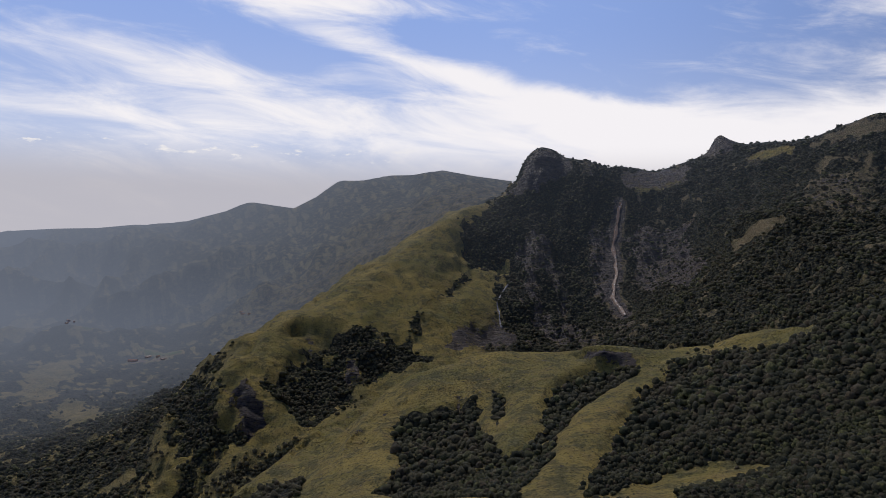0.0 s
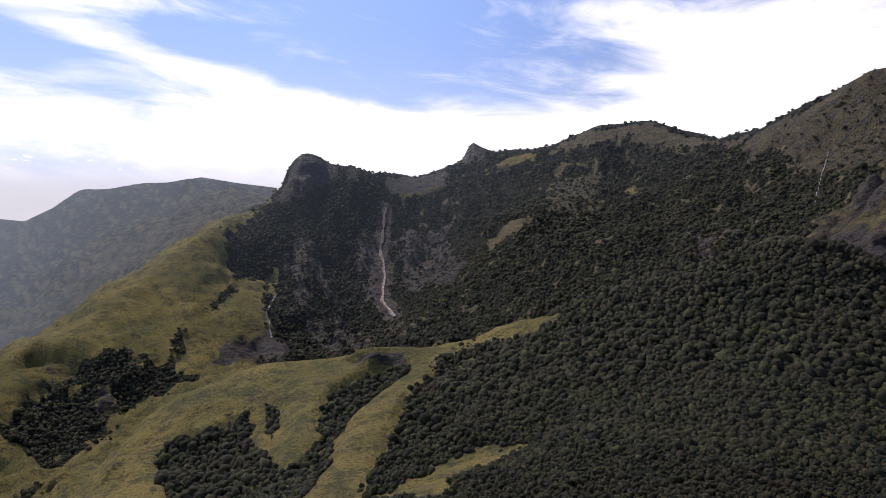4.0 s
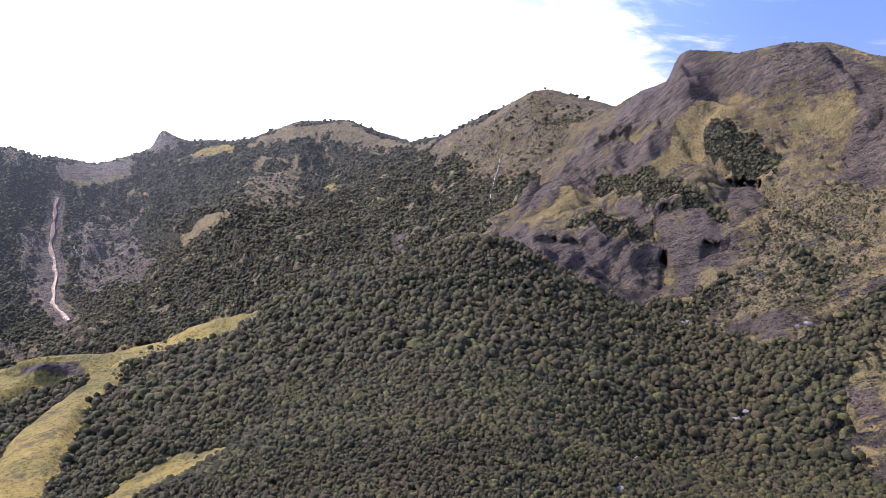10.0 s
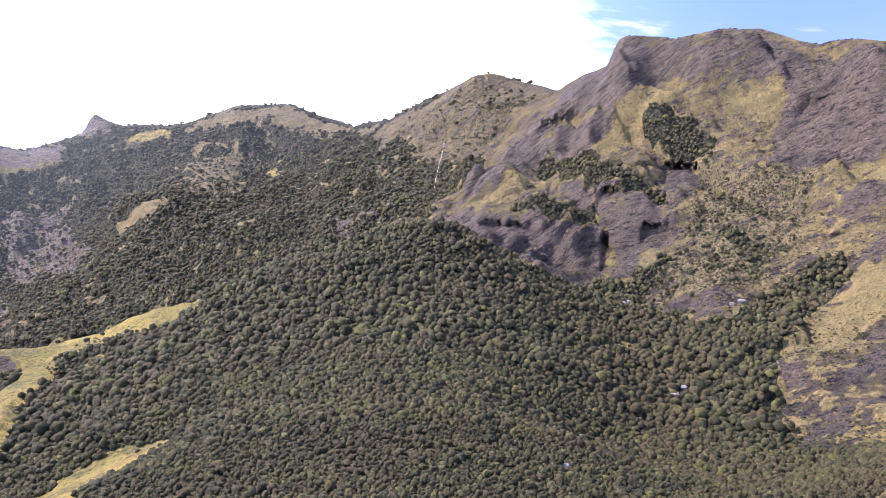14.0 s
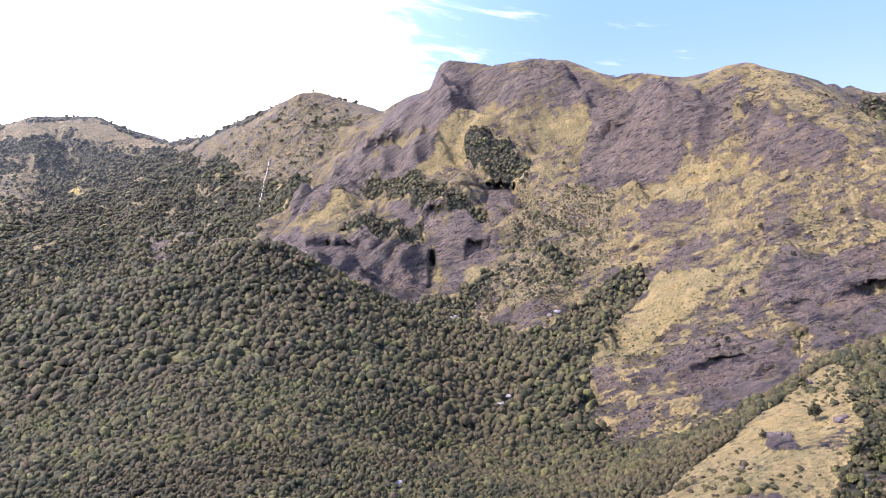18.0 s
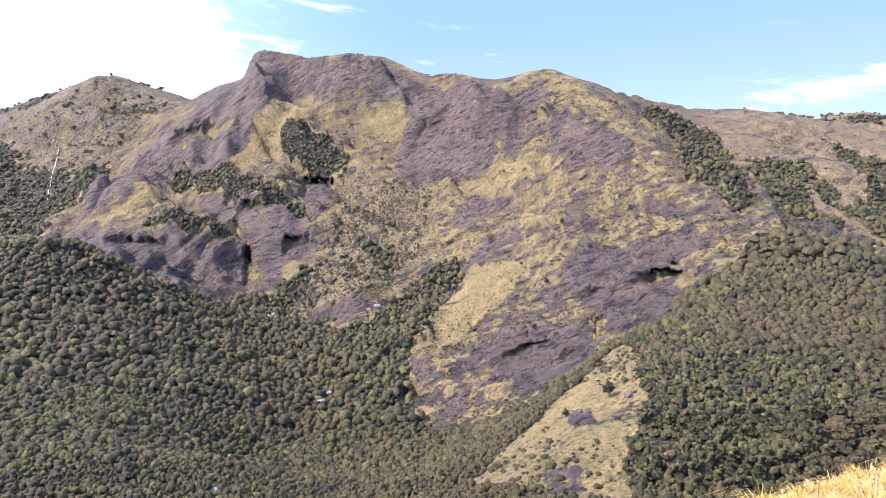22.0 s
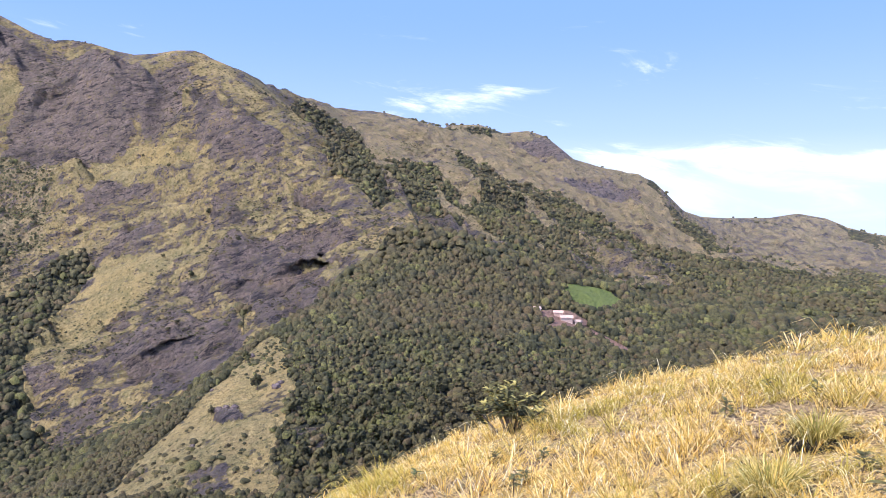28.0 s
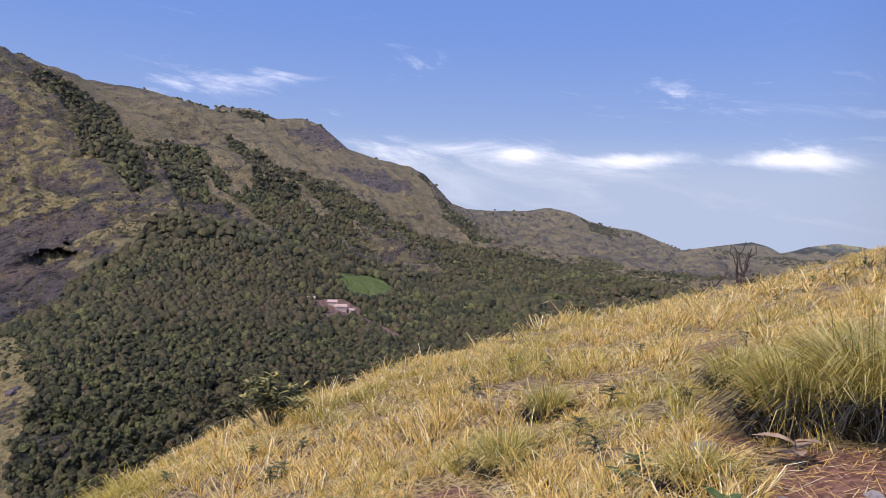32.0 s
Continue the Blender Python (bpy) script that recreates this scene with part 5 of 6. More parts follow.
def wooded_spots(lo, hi, step, seed, want=0.5):
    rng = np.random.default_rng(seed)
    n = int(hi / step) + 1
    i, j = np.meshgrid(np.arange(-n, n + 1), np.arange(-n, n + 1))
    x = (i.ravel() + rng.uniform(-0.5, 0.5, i.size)) * step
    y = (j.ravel() + rng.uniform(-0.5, 0.5, i.size)) * step
    d, a = np.hypot(x, y), np.degrees(np.arctan2(x, y))
    m = (d > lo) & (d < hi) & (a > -38) & (a < 162)
    x, y, d = x[m], y[m], d[m]
    z = on_land(GZ, x, y)
    keep = (on_land(FOREST, x, y) + rng.uniform(-0.35, 0.35, x.size) > want) & (on_land(HIDDEN, x, y) - z < np.where(d > 900, 2.5, 7)) & ((z > -150) | (rng.random(x.size) < (2100 - d) / 700)) & (on_land(SOIL, x, y) < 0.3) & (on_land(MEADOW, x, y) < 0.4)
    keep &= ~np.isin(GOWN[np.searchsorted(AZ, np.where(np.arctan2(x, y) < AZ[0], AZ[0], np.arctan2(x, y))).clip(0, len(AZ) - 1), np.searchsorted(RING, d).clip(0, len(RING) - 1)], [REGIONS.index(r) for r in ("far_range", "far_hill")])
    crest = np.maximum.accumulate((GZ - EYE) / np.hypot(GX, GY), axis=1)[:, -1:] + np.zeros_like(GX)
    keep &= (d < 900) | ((on_land(crest, x, y) - (z - EYE) / d) * d > 7) | (rng.random(x.size) < 0.15)
    return np.stack([x, y, z], -1)[keep], rng


def plant_wood(name, label, lo, hi, step, fineness, size, seed):
    p, rng = wooded_spots(lo, hi, step, seed)
    n = len(p)
    r = size * np.minimum(rng.lognormal(0, 0.27, n), 1.7)
    s = np.stack([r, r * rng.uniform(0.85, 1.15, n), r * rng.uniform(0.8, 1.2, n)], -1)
    if lo > 1000:
        s[:, 2] *= 0.7
    p[:, 2] += s[:, 2] * rng.uniform(-0.1, 0.5, n)
    shapes = crown_shapes(fineness, 6, seed)
    ob = join_shapes(name, shapes, p, s, rng.uniform(0, 6.28, n), rng.integers(0, len(shapes), n), LEAVES)
    return tagged(ob, label, "forest", kind="stuff")


plant_wood("forest", "dense evergreen forest of rounded olive-green crowns", 190, 340, 2.45, 2, 1.75, 1)
plant_wood("forest", "dense olive-green forest with domed crowns", 340, 480, 2.6, 1, 1.8, 4)
plant_wood("forest", "dense dark green forest on the middle slopes", 480, 1150, 4.5, 1, 2.7, 2)
plant_wood("forest", "dark forest on the far mountainsides", 1150, 2100, 6.8, 1, 3.4, 3)


def part(name, bm, look, parent, label=""):
    me = bpy.data.meshes.new(name)
    bm.to_mesh(me)
    bm.free()
    me.materials.append(look)
    ob = new(name, me)
    ob.parent = parent
    return tagged(ob, label)


def plain(name, colour, other=None, rough=0.85, scale=8.0, bump=0.3, distance=0.02, spec=0.25):
    m, g = material(name)
    at = (g.add("ShaderNodeTexCoord"), "Object")
    n = g.noise(at, scale, 5, 0.62)
    blotch = g.noise(at, scale * 0.2, 3, 0.5)
    c = g.mix(g.ramp(n, 0.35, 0.68), colour, other or tuple(0.6 * k for k in colour))
    c = g.mix(g.ramp(blotch, 0.5, 0.75, 0, 0.4), c, tuple(0.75 * k for k in colour))
    finish(g, c, rough, n, bump, distance, spec)
    return m


BARK = plain("bark", (0.16, 0.115, 0.08), (0.07, 0.05, 0.04), 0.9, 14)
DEAD_WOOD = plain("dead_wood", (0.12, 0.085, 0.07), (0.05, 0.035, 0.03), 0.9, 30)


def tube(bm, points, radii, sides=6):
    """A tapered limb through points."""
    rings = []
    for k, p in enumerate(points):
        p = Vector(p)
        way = (Vector(points[min(k + 1, len(points) - 1)]) - Vector(points[max(k - 1, 0)])).normalized()
        u = way.orthogonal().normalized()
        w = way.cross(u)
        rings.append([bm.verts.new(p + radii[k] * (math.cos(a) * u + math.sin(a) * w)) for a in (6.2832 * i / sides for i in range(sides))])
    for a, b in zip(rings, rings[1:]):
        for i in range(sides):
            bm.faces.new((a[i], a[(i + 1) % sides], b[(i + 1) % sides], b[i]))
    bm.faces.new(rings[-1])
    bm.faces.new(rings[0][::-1])


# ---- lone trees on the ledges and ribs ----
def lone_tree(seed, height):
    rng = random.Random(seed)
    tree = new("tree")
    bm = bmesh.new()
    tube(bm, [(0, 0, -0.6), (0.1, 0, height * 0.3), (0.05, 0.1, height * 0.62)], [height * 0.045, height * 0.035, height * 0.02])
    for k in range(4):
        a = k * 1.6 + rng.random()
        tube(bm, [(0.05, 0, height * 0.3), (math.cos(a) * height * 0.16, math.sin(a) * height * 0.16, height * 0.5), (math.cos(a) * height * 0.27, math.sin(a) * height * 0.27, height * 0.6)], [height * 0.02, height * 0.014, height * 0.006], 4)
    part("trunk", bm, BARK, tree)
    bm = bmesh.new()
    for k in range(16):
        a, r = rng.uniform(0, 6.28), height * rng.uniform(0.0, 0.38)
        c = Vector((math.cos(a) * r, math.sin(a) * r, height * rng.uniform(0.42, 0.9) - 0.4 * r))
        lump = bmesh.ops.create_icosphere(bm, subdivisions=2, radius=height * rng.uniform(0.09, 0.16), matrix=Matrix.Translation(c))
        for v in lump["verts"]:
            out = v.co - c
            v.co = c + out * (1 + 0.9 * noise.noise(v.co * 1.7 + Vector((seed, 0, 0))) + 0.5 * noise.noise(v.co * 4.1))
    part("crown", bm, LEAVES, tree)
    return tagged(tree, "lone dark green tree on a grassy rock ledge", "tree", "lone trees on the mountain")


TREE_SPOTS = [
    (829, 207), (821, 99), (819, 70), (706, -30), (819, 10), (672, -55), (874, 237), (899, 137), (956, 321), (805, 35), (762, -78), (689, -16),
    (849, 321), (850, 172), (674, -106), (357, 8), (296, 20), (306, 2), (866, 118), (878, 200), (640, 60), (655, 20), (700, 90), (720, 50),
]


def place_trees():
    kinds = [lone_tree(3, 6.0), lone_tree(8, 4.5), lone_tree(14, 7.0)]
    for k, (x, y) in enumerate(TREE_SPOTS):
        z = float(on_land(GZ, np.array([float(x)]), np.array([float(y)]))[0])
        m = pose(x, y, z, 0, 0, 77 * k)
        if k < 3:
            kinds[k].matrix_world = m
        else:
            copy_thing(kinds[k % 3], m)


place_trees()


def edge_trees():
    """The broad trees that can be told apart at the wood's near edge."""
    kinds = [lone_tree(21, 5.6), lone_tree(25, 4.8), lone_tree(29, 6.4)]
    p, rng = wooded_spots(203, 268, 7.5, 12, 0.7)
    a = np.degrees(np.arctan2(p[:, 0], p[:, 1]))
    p = p[(a > 92) & (a < 116)][:110]
    for k, q in enumerate(p):
        m = pose(q[0], q[1], q[2], 0, 0, 61 * k)
        ob = kinds[k] if k < 3 else copy_thing(kinds[k % 3], m)
        ob.matrix_world = m
        tagged(ob, "broad evergreen tree at the near edge of the wood", "tree", "trees at the wood's edge")


edge_trees()


def plant_scrub():
    """Low bushes dotted over rock and grass."""
    rng = np.random.default_rng(9)
    x, y = rng.uniform(200, 1250, 150000), rng.uniform(-500, 900, 150000)
    d = np.hypot(x, y)
    thick = fbm(x, y, 60, 3, 41)
    z = on_land(GZ, x, y)
    keep = (d > 220) & (d < 1350) & (on_land(FOREST, x, y) < 0.5) & (on_land(HIDDEN, x, y) - z < 3) & (thick + 0.9 * on_land(SCRUB, x, y) + rng.uniform(-0.5, 0.5, x.size) > 0.5) & (on_land(SOIL, x, y) < 0.3) & (on_land(MEADOW, x, y) < 0.3)
    x, y, z = x[keep], y[keep], z[keep]
    r = rng.lognormal(0.0, 0.35, x.size) * (0.75 + 0.5 * on_land(SCRUB, x, y))
    s = np.stack([r * 1.2, r * 1.2, r * 0.8], -1)
    shapes = crown_shapes(1, 4, 77)
    ob = join_shapes("scrub", shapes, np.stack([x, y, z + 0.2 * r], -1), s, rng.uniform(0, 6.28, x.size), rng.integers(0, 4, x.size), LEAVES)
    tagged(ob, "low olive-green bushes dotted over rock and grass", "scrub", kind="stuff")


plant_scrub()


# ---- water and stones ----
def chute(name, line, wide, label, category, look, lift):
    """A ribbon laid down the slope, ragged at its edges."""
    p = [Vector(q) for q in line]
    rows = []
    for k in range(len(p) - 1):
        for s in range(8):
            rows.append(p[k].lerp(p[k + 1], s / 8))
    bm, last = bmesh.new(), None
    for k, q in enumerate(rows):
        way = (rows[min(k + 1, len(rows) - 1)] - rows[max(k - 1, 0)]).normalized()
        side = Vector((q.y, -q.x)).normalized()
        w = wide * (0.6 + 0.5 * noise.noise(Vector((k * 0.23, 1, 2))) + 0.25 * noise.noise(Vector((k * 0.9, 4, 2))))
        ring = []
        for c in (-1, -0.5, 0, 0.5, 1):
            at = q + side * c * w + side * wide * 0.4 * noise.noise(Vector((k * 0.17, 7, 1)))
            z = float(on_land(GZ, np.array([at.x]), np.array([at.y]))[0]) + (lift if abs(c) < 1 else -lift)
            ring.append(bm.verts.new((at.x, at.y, z)))
        if last:
            for a in range(4):
                bm.faces.new((last[a], last[a + 1], ring[a + 1], ring[a]))
        last = ring
    me = bpy.data.meshes.new(name)
    bm.to_mesh(me)
    bm.free()
    me.materials.append(look)
    return tagged(new(name, me), label, category)


def chute_material(name, rock, foam, share):
    m, g = material(name)
    at = (g.add("ShaderNodeNewGeometry"), "Position")
    fall = g.noise(g.add("ShaderNodeMapping", None, Vector=at, Scale=(0.35, 0.35, 0.05)), 1.0, 5, 0.65)
    grain = g.noise(at, 0.5, 4, 0.6)
    c = g.mix(grain, rock, tuple(0.55 * k for k in rock))
    c = g.mix(g.ramp(fall, share, share + 0.08), c, foam)
    finish(g, c, 0.6, fall, 0.8, 1.0, 0.4)
    return m


chute("waterfall", FALL, 8.0, "tall thin waterfall over rust-red rock in dark forest", "waterfall", chute_material("rusty_fall", (0.5, 0.31, 0.2), (0.85, 0.77, 0.68), 0.56), 3.0)
chute("stream", [(153, 1542), (128, 1491), (115, 1444), (118, 1405), (120, 1368)], 3.5, "pale rocky stream bed on the dark cliff", "stream", chute_material("pale_stream", (0.42, 0.36, 0.33), (0.7, 0.68, 0.66), 0.55), 2.0)
chute("stream", [(1009, 919), (966, 891), (912, 851), (853, 800)], 1.8, "thin pale stream bed between forest and rock", "stream", bpy.data.materials["pale_stream"], 2.0)
STONE = plain("pale_stone", (0.36, 0.31, 0.28), (0.24, 0.2, 0.19), 0.9, 3.0, 0.6, 0.1)


def boulder(name, at, size, label, look, group="", seed=0, sink=0.3):
    bm = bmesh.new()
    bmesh.ops.create_icosphere(bm, subdivisions=3, radius=1.0)
    off = Vector((seed * 3.7, seed * 1.3, 2))
    for v in bm.verts:
        n = v.co.normalized()
        k = 1 + 0.35 * noise.noise(n * 1.2 + off) + 0.16 * noise.noise(n * 3.5 + off)
        v.co = Vector((n.x * size[0], n.y * size[1], n.z * size[2])) * k
    me = bpy.data.meshes.new(name)
    bm.to_mesh(me)
    bm.free()
    me.materials.append(look)
    ob = new(name, me)
    z = float(on_land(GZ, np.array([float(at[0])]), np.array([float(at[1])]))[0])
    ob.matrix_world = pose(at[0], at[1], z + size[2] * (1 - 2 * sink), 0, 0, 50 * seed)
    return tagged(ob, label, "boulder", group)


for k, (x, y, r) in enumerate([(519, 223, 3.2), (499, 222, 4.5), (505, 224, 2.5), (670, 355, 4), (680, 354, 3), (661, 350, 2.5), (706, 246, 4), (700, 253, 3), (351, 212, 2.6), (339, 208, 3), (345, 206, 1.8), (251, 159, 2.2)]):
    boulder("boulder", (x, y), (r, r * 0.8, r * 0.6), "pale weathered boulder in a forest gully", STONE, "boulders in the gullies", k)
CRAG = plain("dark_crag", (0.16, 0.115, 0.105), (0.06, 0.05, 0.05), 0.9, 1.2, 0.8, 0.3)
for k, (x, y, r) in enumerate([(296, 17, 2.6), (292, 11, 2.2), (294, 14, 1.8), (363, 5, 2.2), (371, 38, 2.6), (371, 34, 2.0), (300, -6, 2.4), (303, -8, 1.6), (330, 22, 1.2), (270, 25, 1.4)]):
    boulder("crag", (x, y), (r * 0.9, r * 0.75, r * 0.6), "dark brown rock outcrop on the yellow grass rib", CRAG, "outcrops on the grass rib", k + 20, 0.35)


# ---- houses ----
WALL = plain("whitewash", (0.62, 0.5, 0.43), (0.5, 0.38, 0.32), 0.9, 2.0)
PINK_WALL = plain("earth_wall", (0.52, 0.37, 0.3), (0.4, 0.27, 0.21), 0.9, 2.0)
ROOF = plain("clay_roof", (0.52, 0.36, 0.29), (0.4, 0.26, 0.2), 0.85, 3.0)
TIN = plain("tin_roof", (0.46, 0.33, 0.27), (0.33, 0.23, 0.19), 0.45, 2.0)
DARK = plain("dark_opening", (0.03, 0.03, 0.03), None, 0.5)


def box(bm, lo, hi):
    bmesh.ops.create_cube(bm, size=1, matrix=Matrix.Translation([(a + b) / 2 for a, b in zip(lo, hi)]) @ Matrix.Diagonal((*[b - a for a, b in zip(lo, hi)], 1)))


def house(name, long, deep, high, roof, label, windows, skin=None):
    skin = skin or WALL
    ob = new(name)
    bm = bmesh.new()
    box(bm, (-long / 2, -deep / 2, -1.5), (long / 2, deep / 2, high))
    part("wall", bm, skin, ob)
    bm = bmesh.new()
    e, top = 0.5, high + deep * 0.28
    prof = [(-deep / 2 - e, high - 0.15), (0, top), (deep / 2 + e, high - 0.15), (deep / 2 + e, high + 0.05), (0, top + 0.2), (-deep / 2 - e, high + 0.05)]
    ends = [[bm.verts.new((s * (long / 2 + e), y, z)) for y, z in prof] for s in (-1, 1)]
    for k in range(6):
        bm.faces.new((ends[0][k], ends[1][k], ends[1][(k + 1) % 6], ends[0][(k + 1) % 6]))
    for end in ends:
        bm.faces.new((end[0], end[1], end[4], end[5])), bm.faces.new((end[1], end[2], end[3], end[4]))
    bmesh.ops.recalc_face_normals(bm, faces=bm.faces)
    part("roof", bm, roof, ob)
    for s in (-1, 1):
        bm = bmesh.new()
        for x in (-1, 1):
            pts = [(x * long / 2 * 0.999, -deep / 2, high - 0.2), (x * long / 2 * 0.999, deep / 2, high - 0.2), (x * long / 2 * 0.999, 0, top - 0.15)]
            if x == s:
                bm.faces.new([bm.verts.new(p) for p in pts])
        part("gable", bm, skin, ob)
    for k in range(windows):
        x = -long / 2 + long * (k + 0.5) / windows
        bm = bmesh.new()
        door = k == windows // 2
        box(bm, (x - 0.5, -deep / 2 - 0.06, 0.1 if door else 1.0), (x + 0.5, -deep / 2 + 0.1, 2.1))
        part("door" if door else "window", bm, DARK, ob)
    return tagged(ob, label, "house")


def put(ob, x, y, turn, sink=0.0):
    z = float(on_land(GZ, np.array([float(x)]), np.array([float(y)]))[0])
    ob.matrix_world = pose(x, y, z - sink, 0, 0, turn)


put(house("house", 6.5, 4, 2.3, ROOF, "low house with clay roof in a forest clearing", 4, PINK_WALL), 369, -170, 70)
put(house("house", 5, 3.5, 2.2, ROOF, "small house with clay roof beside bare pink earth", 3, PINK_WALL), 376, -168, 60)
put(house("hut", 3.6, 3.0, 2.0, TIN, "white hut with tin roof at the clearing's edge", 2), 377, -155, 80)
put(house("hut", 3, 2.5, 2.2, TIN, "tiny white shed by the forest track", 1), 366, -176, 40)
for k, (x, y, l) in enumerate([(-919, 2071, 26), (-889, 2108, 18), (-823, 2061, 16), (-850, 2085, 12), (-1347, 2497, 18), (-1330, 2515, 14), (-1360, 2533, 14), (-669, 2342, 14), (-680, 2360, 12), (-640, 2310, 10), (-1071, 2503, 16)]):
    put(house("village_house", l, l * 0.45, 4, TIN if k % 3 else ROOF, "white-walled village house on the valley floor", 4), x, y, 25 * k)
put(house("shed", 16, 6, 3, TIN, "long white-roofed shed among valley scrub", 4), -338, 953, 15)


# ---- the hillside underfoot ----
def spot(x, y):
    return float(on_land(GZ, np.array([float(x)]), np.array([float(y)]))[0])


def blade_material(name, straw, gold, green):
    m, g = material(name)
    island = (g.add("ShaderNodeNewGeometry"), "Random Per Island")
    tint = (g.add("ShaderNodeAttribute", {"attribute_name": "tint"}), "Fac")
    at = (g.add("ShaderNodeNewGeometry"), "Position")
    c = g.mix(g.ramp(island, 0.0, 0.7), straw, gold)
    c = g.mix(g.ramp(g.math("ADD", tint, g.math("MULTIPLY", island, 0.35)), 0.62, 1.05), c, green)
    c = g.mix(g.ramp(island, 0.86, 0.9, 0, 0.8), c, tuple(0.26 * k for k in gold))
    c = g.mix(g.ramp(island, 0.1, 0.06, 0, 0.9), c, (straw[0], 1.2 * straw[1], 1.75 * straw[2]))
    # negative tint: dead thatch, darkened to paint shade among the blades
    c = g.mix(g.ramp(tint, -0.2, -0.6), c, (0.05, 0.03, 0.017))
    c = g.mix(g.ramp(g.noise(at, 30.0, 3, 0.6), 0.5, 0.7, 0, 0.35), c, tuple(0.6 * k for k in gold))
    b = g.add("ShaderNodeBsdfPrincipled", None, Base_Color=c, Roughness=0.6)
    g.put(b, "Specular IOR Level", 0.3)
    glow = g.add("ShaderNodeBsdfTranslucent", None, Color=c)
    mix = g.add("ShaderNodeMixShader", None)
    g.put(mix, "0", 0.3), g.put(mix, "1", b), g.put(mix, "2", glow)
    g.add("ShaderNodeOutputMaterial", None, Surface=mix)
    return m


def blades(root, lean, droop, length, width, face, tint, joints=3):
    """Arched blades of three joints, or of two farther off, as one array: n roots, a way to lean, and so on."""
    n = len(root)
    side = np.stack([np.cos(face), np.sin(face), np.zeros(n)], -1)
    up = np.array([0, 0, 1.0])
    w = width[:, None] * side
    mid = root + lean * (0.32 * length * droop)[:, None] + up * (0.52 * length)[:, None]
    high = root + lean * (0.62 * length * droop)[:, None] + up * (0.80 * length * (1 - 0.25 * droop))[:, None]
    tip = root + lean * (0.95 * length * droop)[:, None] + up * (length * (0.98 - 0.62 * droop))[:, None]
    if joints == 2:
        v = np.stack([root - w, root + w, (mid + high) / 2 - 0.8 * w, (mid + high) / 2 + 0.8 * w, tip], 1)
        faces = np.array([[0, 1, 3], [0, 3, 2], [2, 3, 4]])[None] + 5 * np.arange(n)[:, None, None]
        return v.reshape(-1, 3), faces.reshape(-1, 3), np.repeat(tint, 5)
    v = np.stack([root - w, root + w, mid - 0.9 * w, mid + 0.9 * w, high - 0.6 * w, high + 0.6 * w, tip], 1)
    f = np.array([[0, 1, 3], [0, 3, 2], [2, 3, 5], [2, 5, 4], [4, 5, 6]])
    faces = f[None] + 7 * np.arange(n)[:, None, None]
    return v.reshape(-1, 3), faces.reshape(-1, 3), np.repeat(tint, 7)


def blade_mesh(name, v, f, tint, look):
    me = bpy.data.meshes.new(name)
    me.vertices.add(len(v)), me.loops.add(f.size), me.polygons.add(len(f))
    me.vertices.foreach_set("co", np.ascontiguousarray(v).ravel())
    me.loops.foreach_set("vertex_index", np.ascontiguousarray(f).ravel())
    me.polygons.foreach_set("loop_start", np.arange(0, f.size, 3))
    me.update()
    me.attributes.new("tint", "FLOAT", "POINT").data.foreach_set("value", tint.astype(np.float32))
    me.materials.append(look)
    return me


GRASS = blade_material("dry_grass_blades", (0.93, 0.71, 0.34), (0.72, 0.46, 0.1), (0.44, 0.35, 0.055))


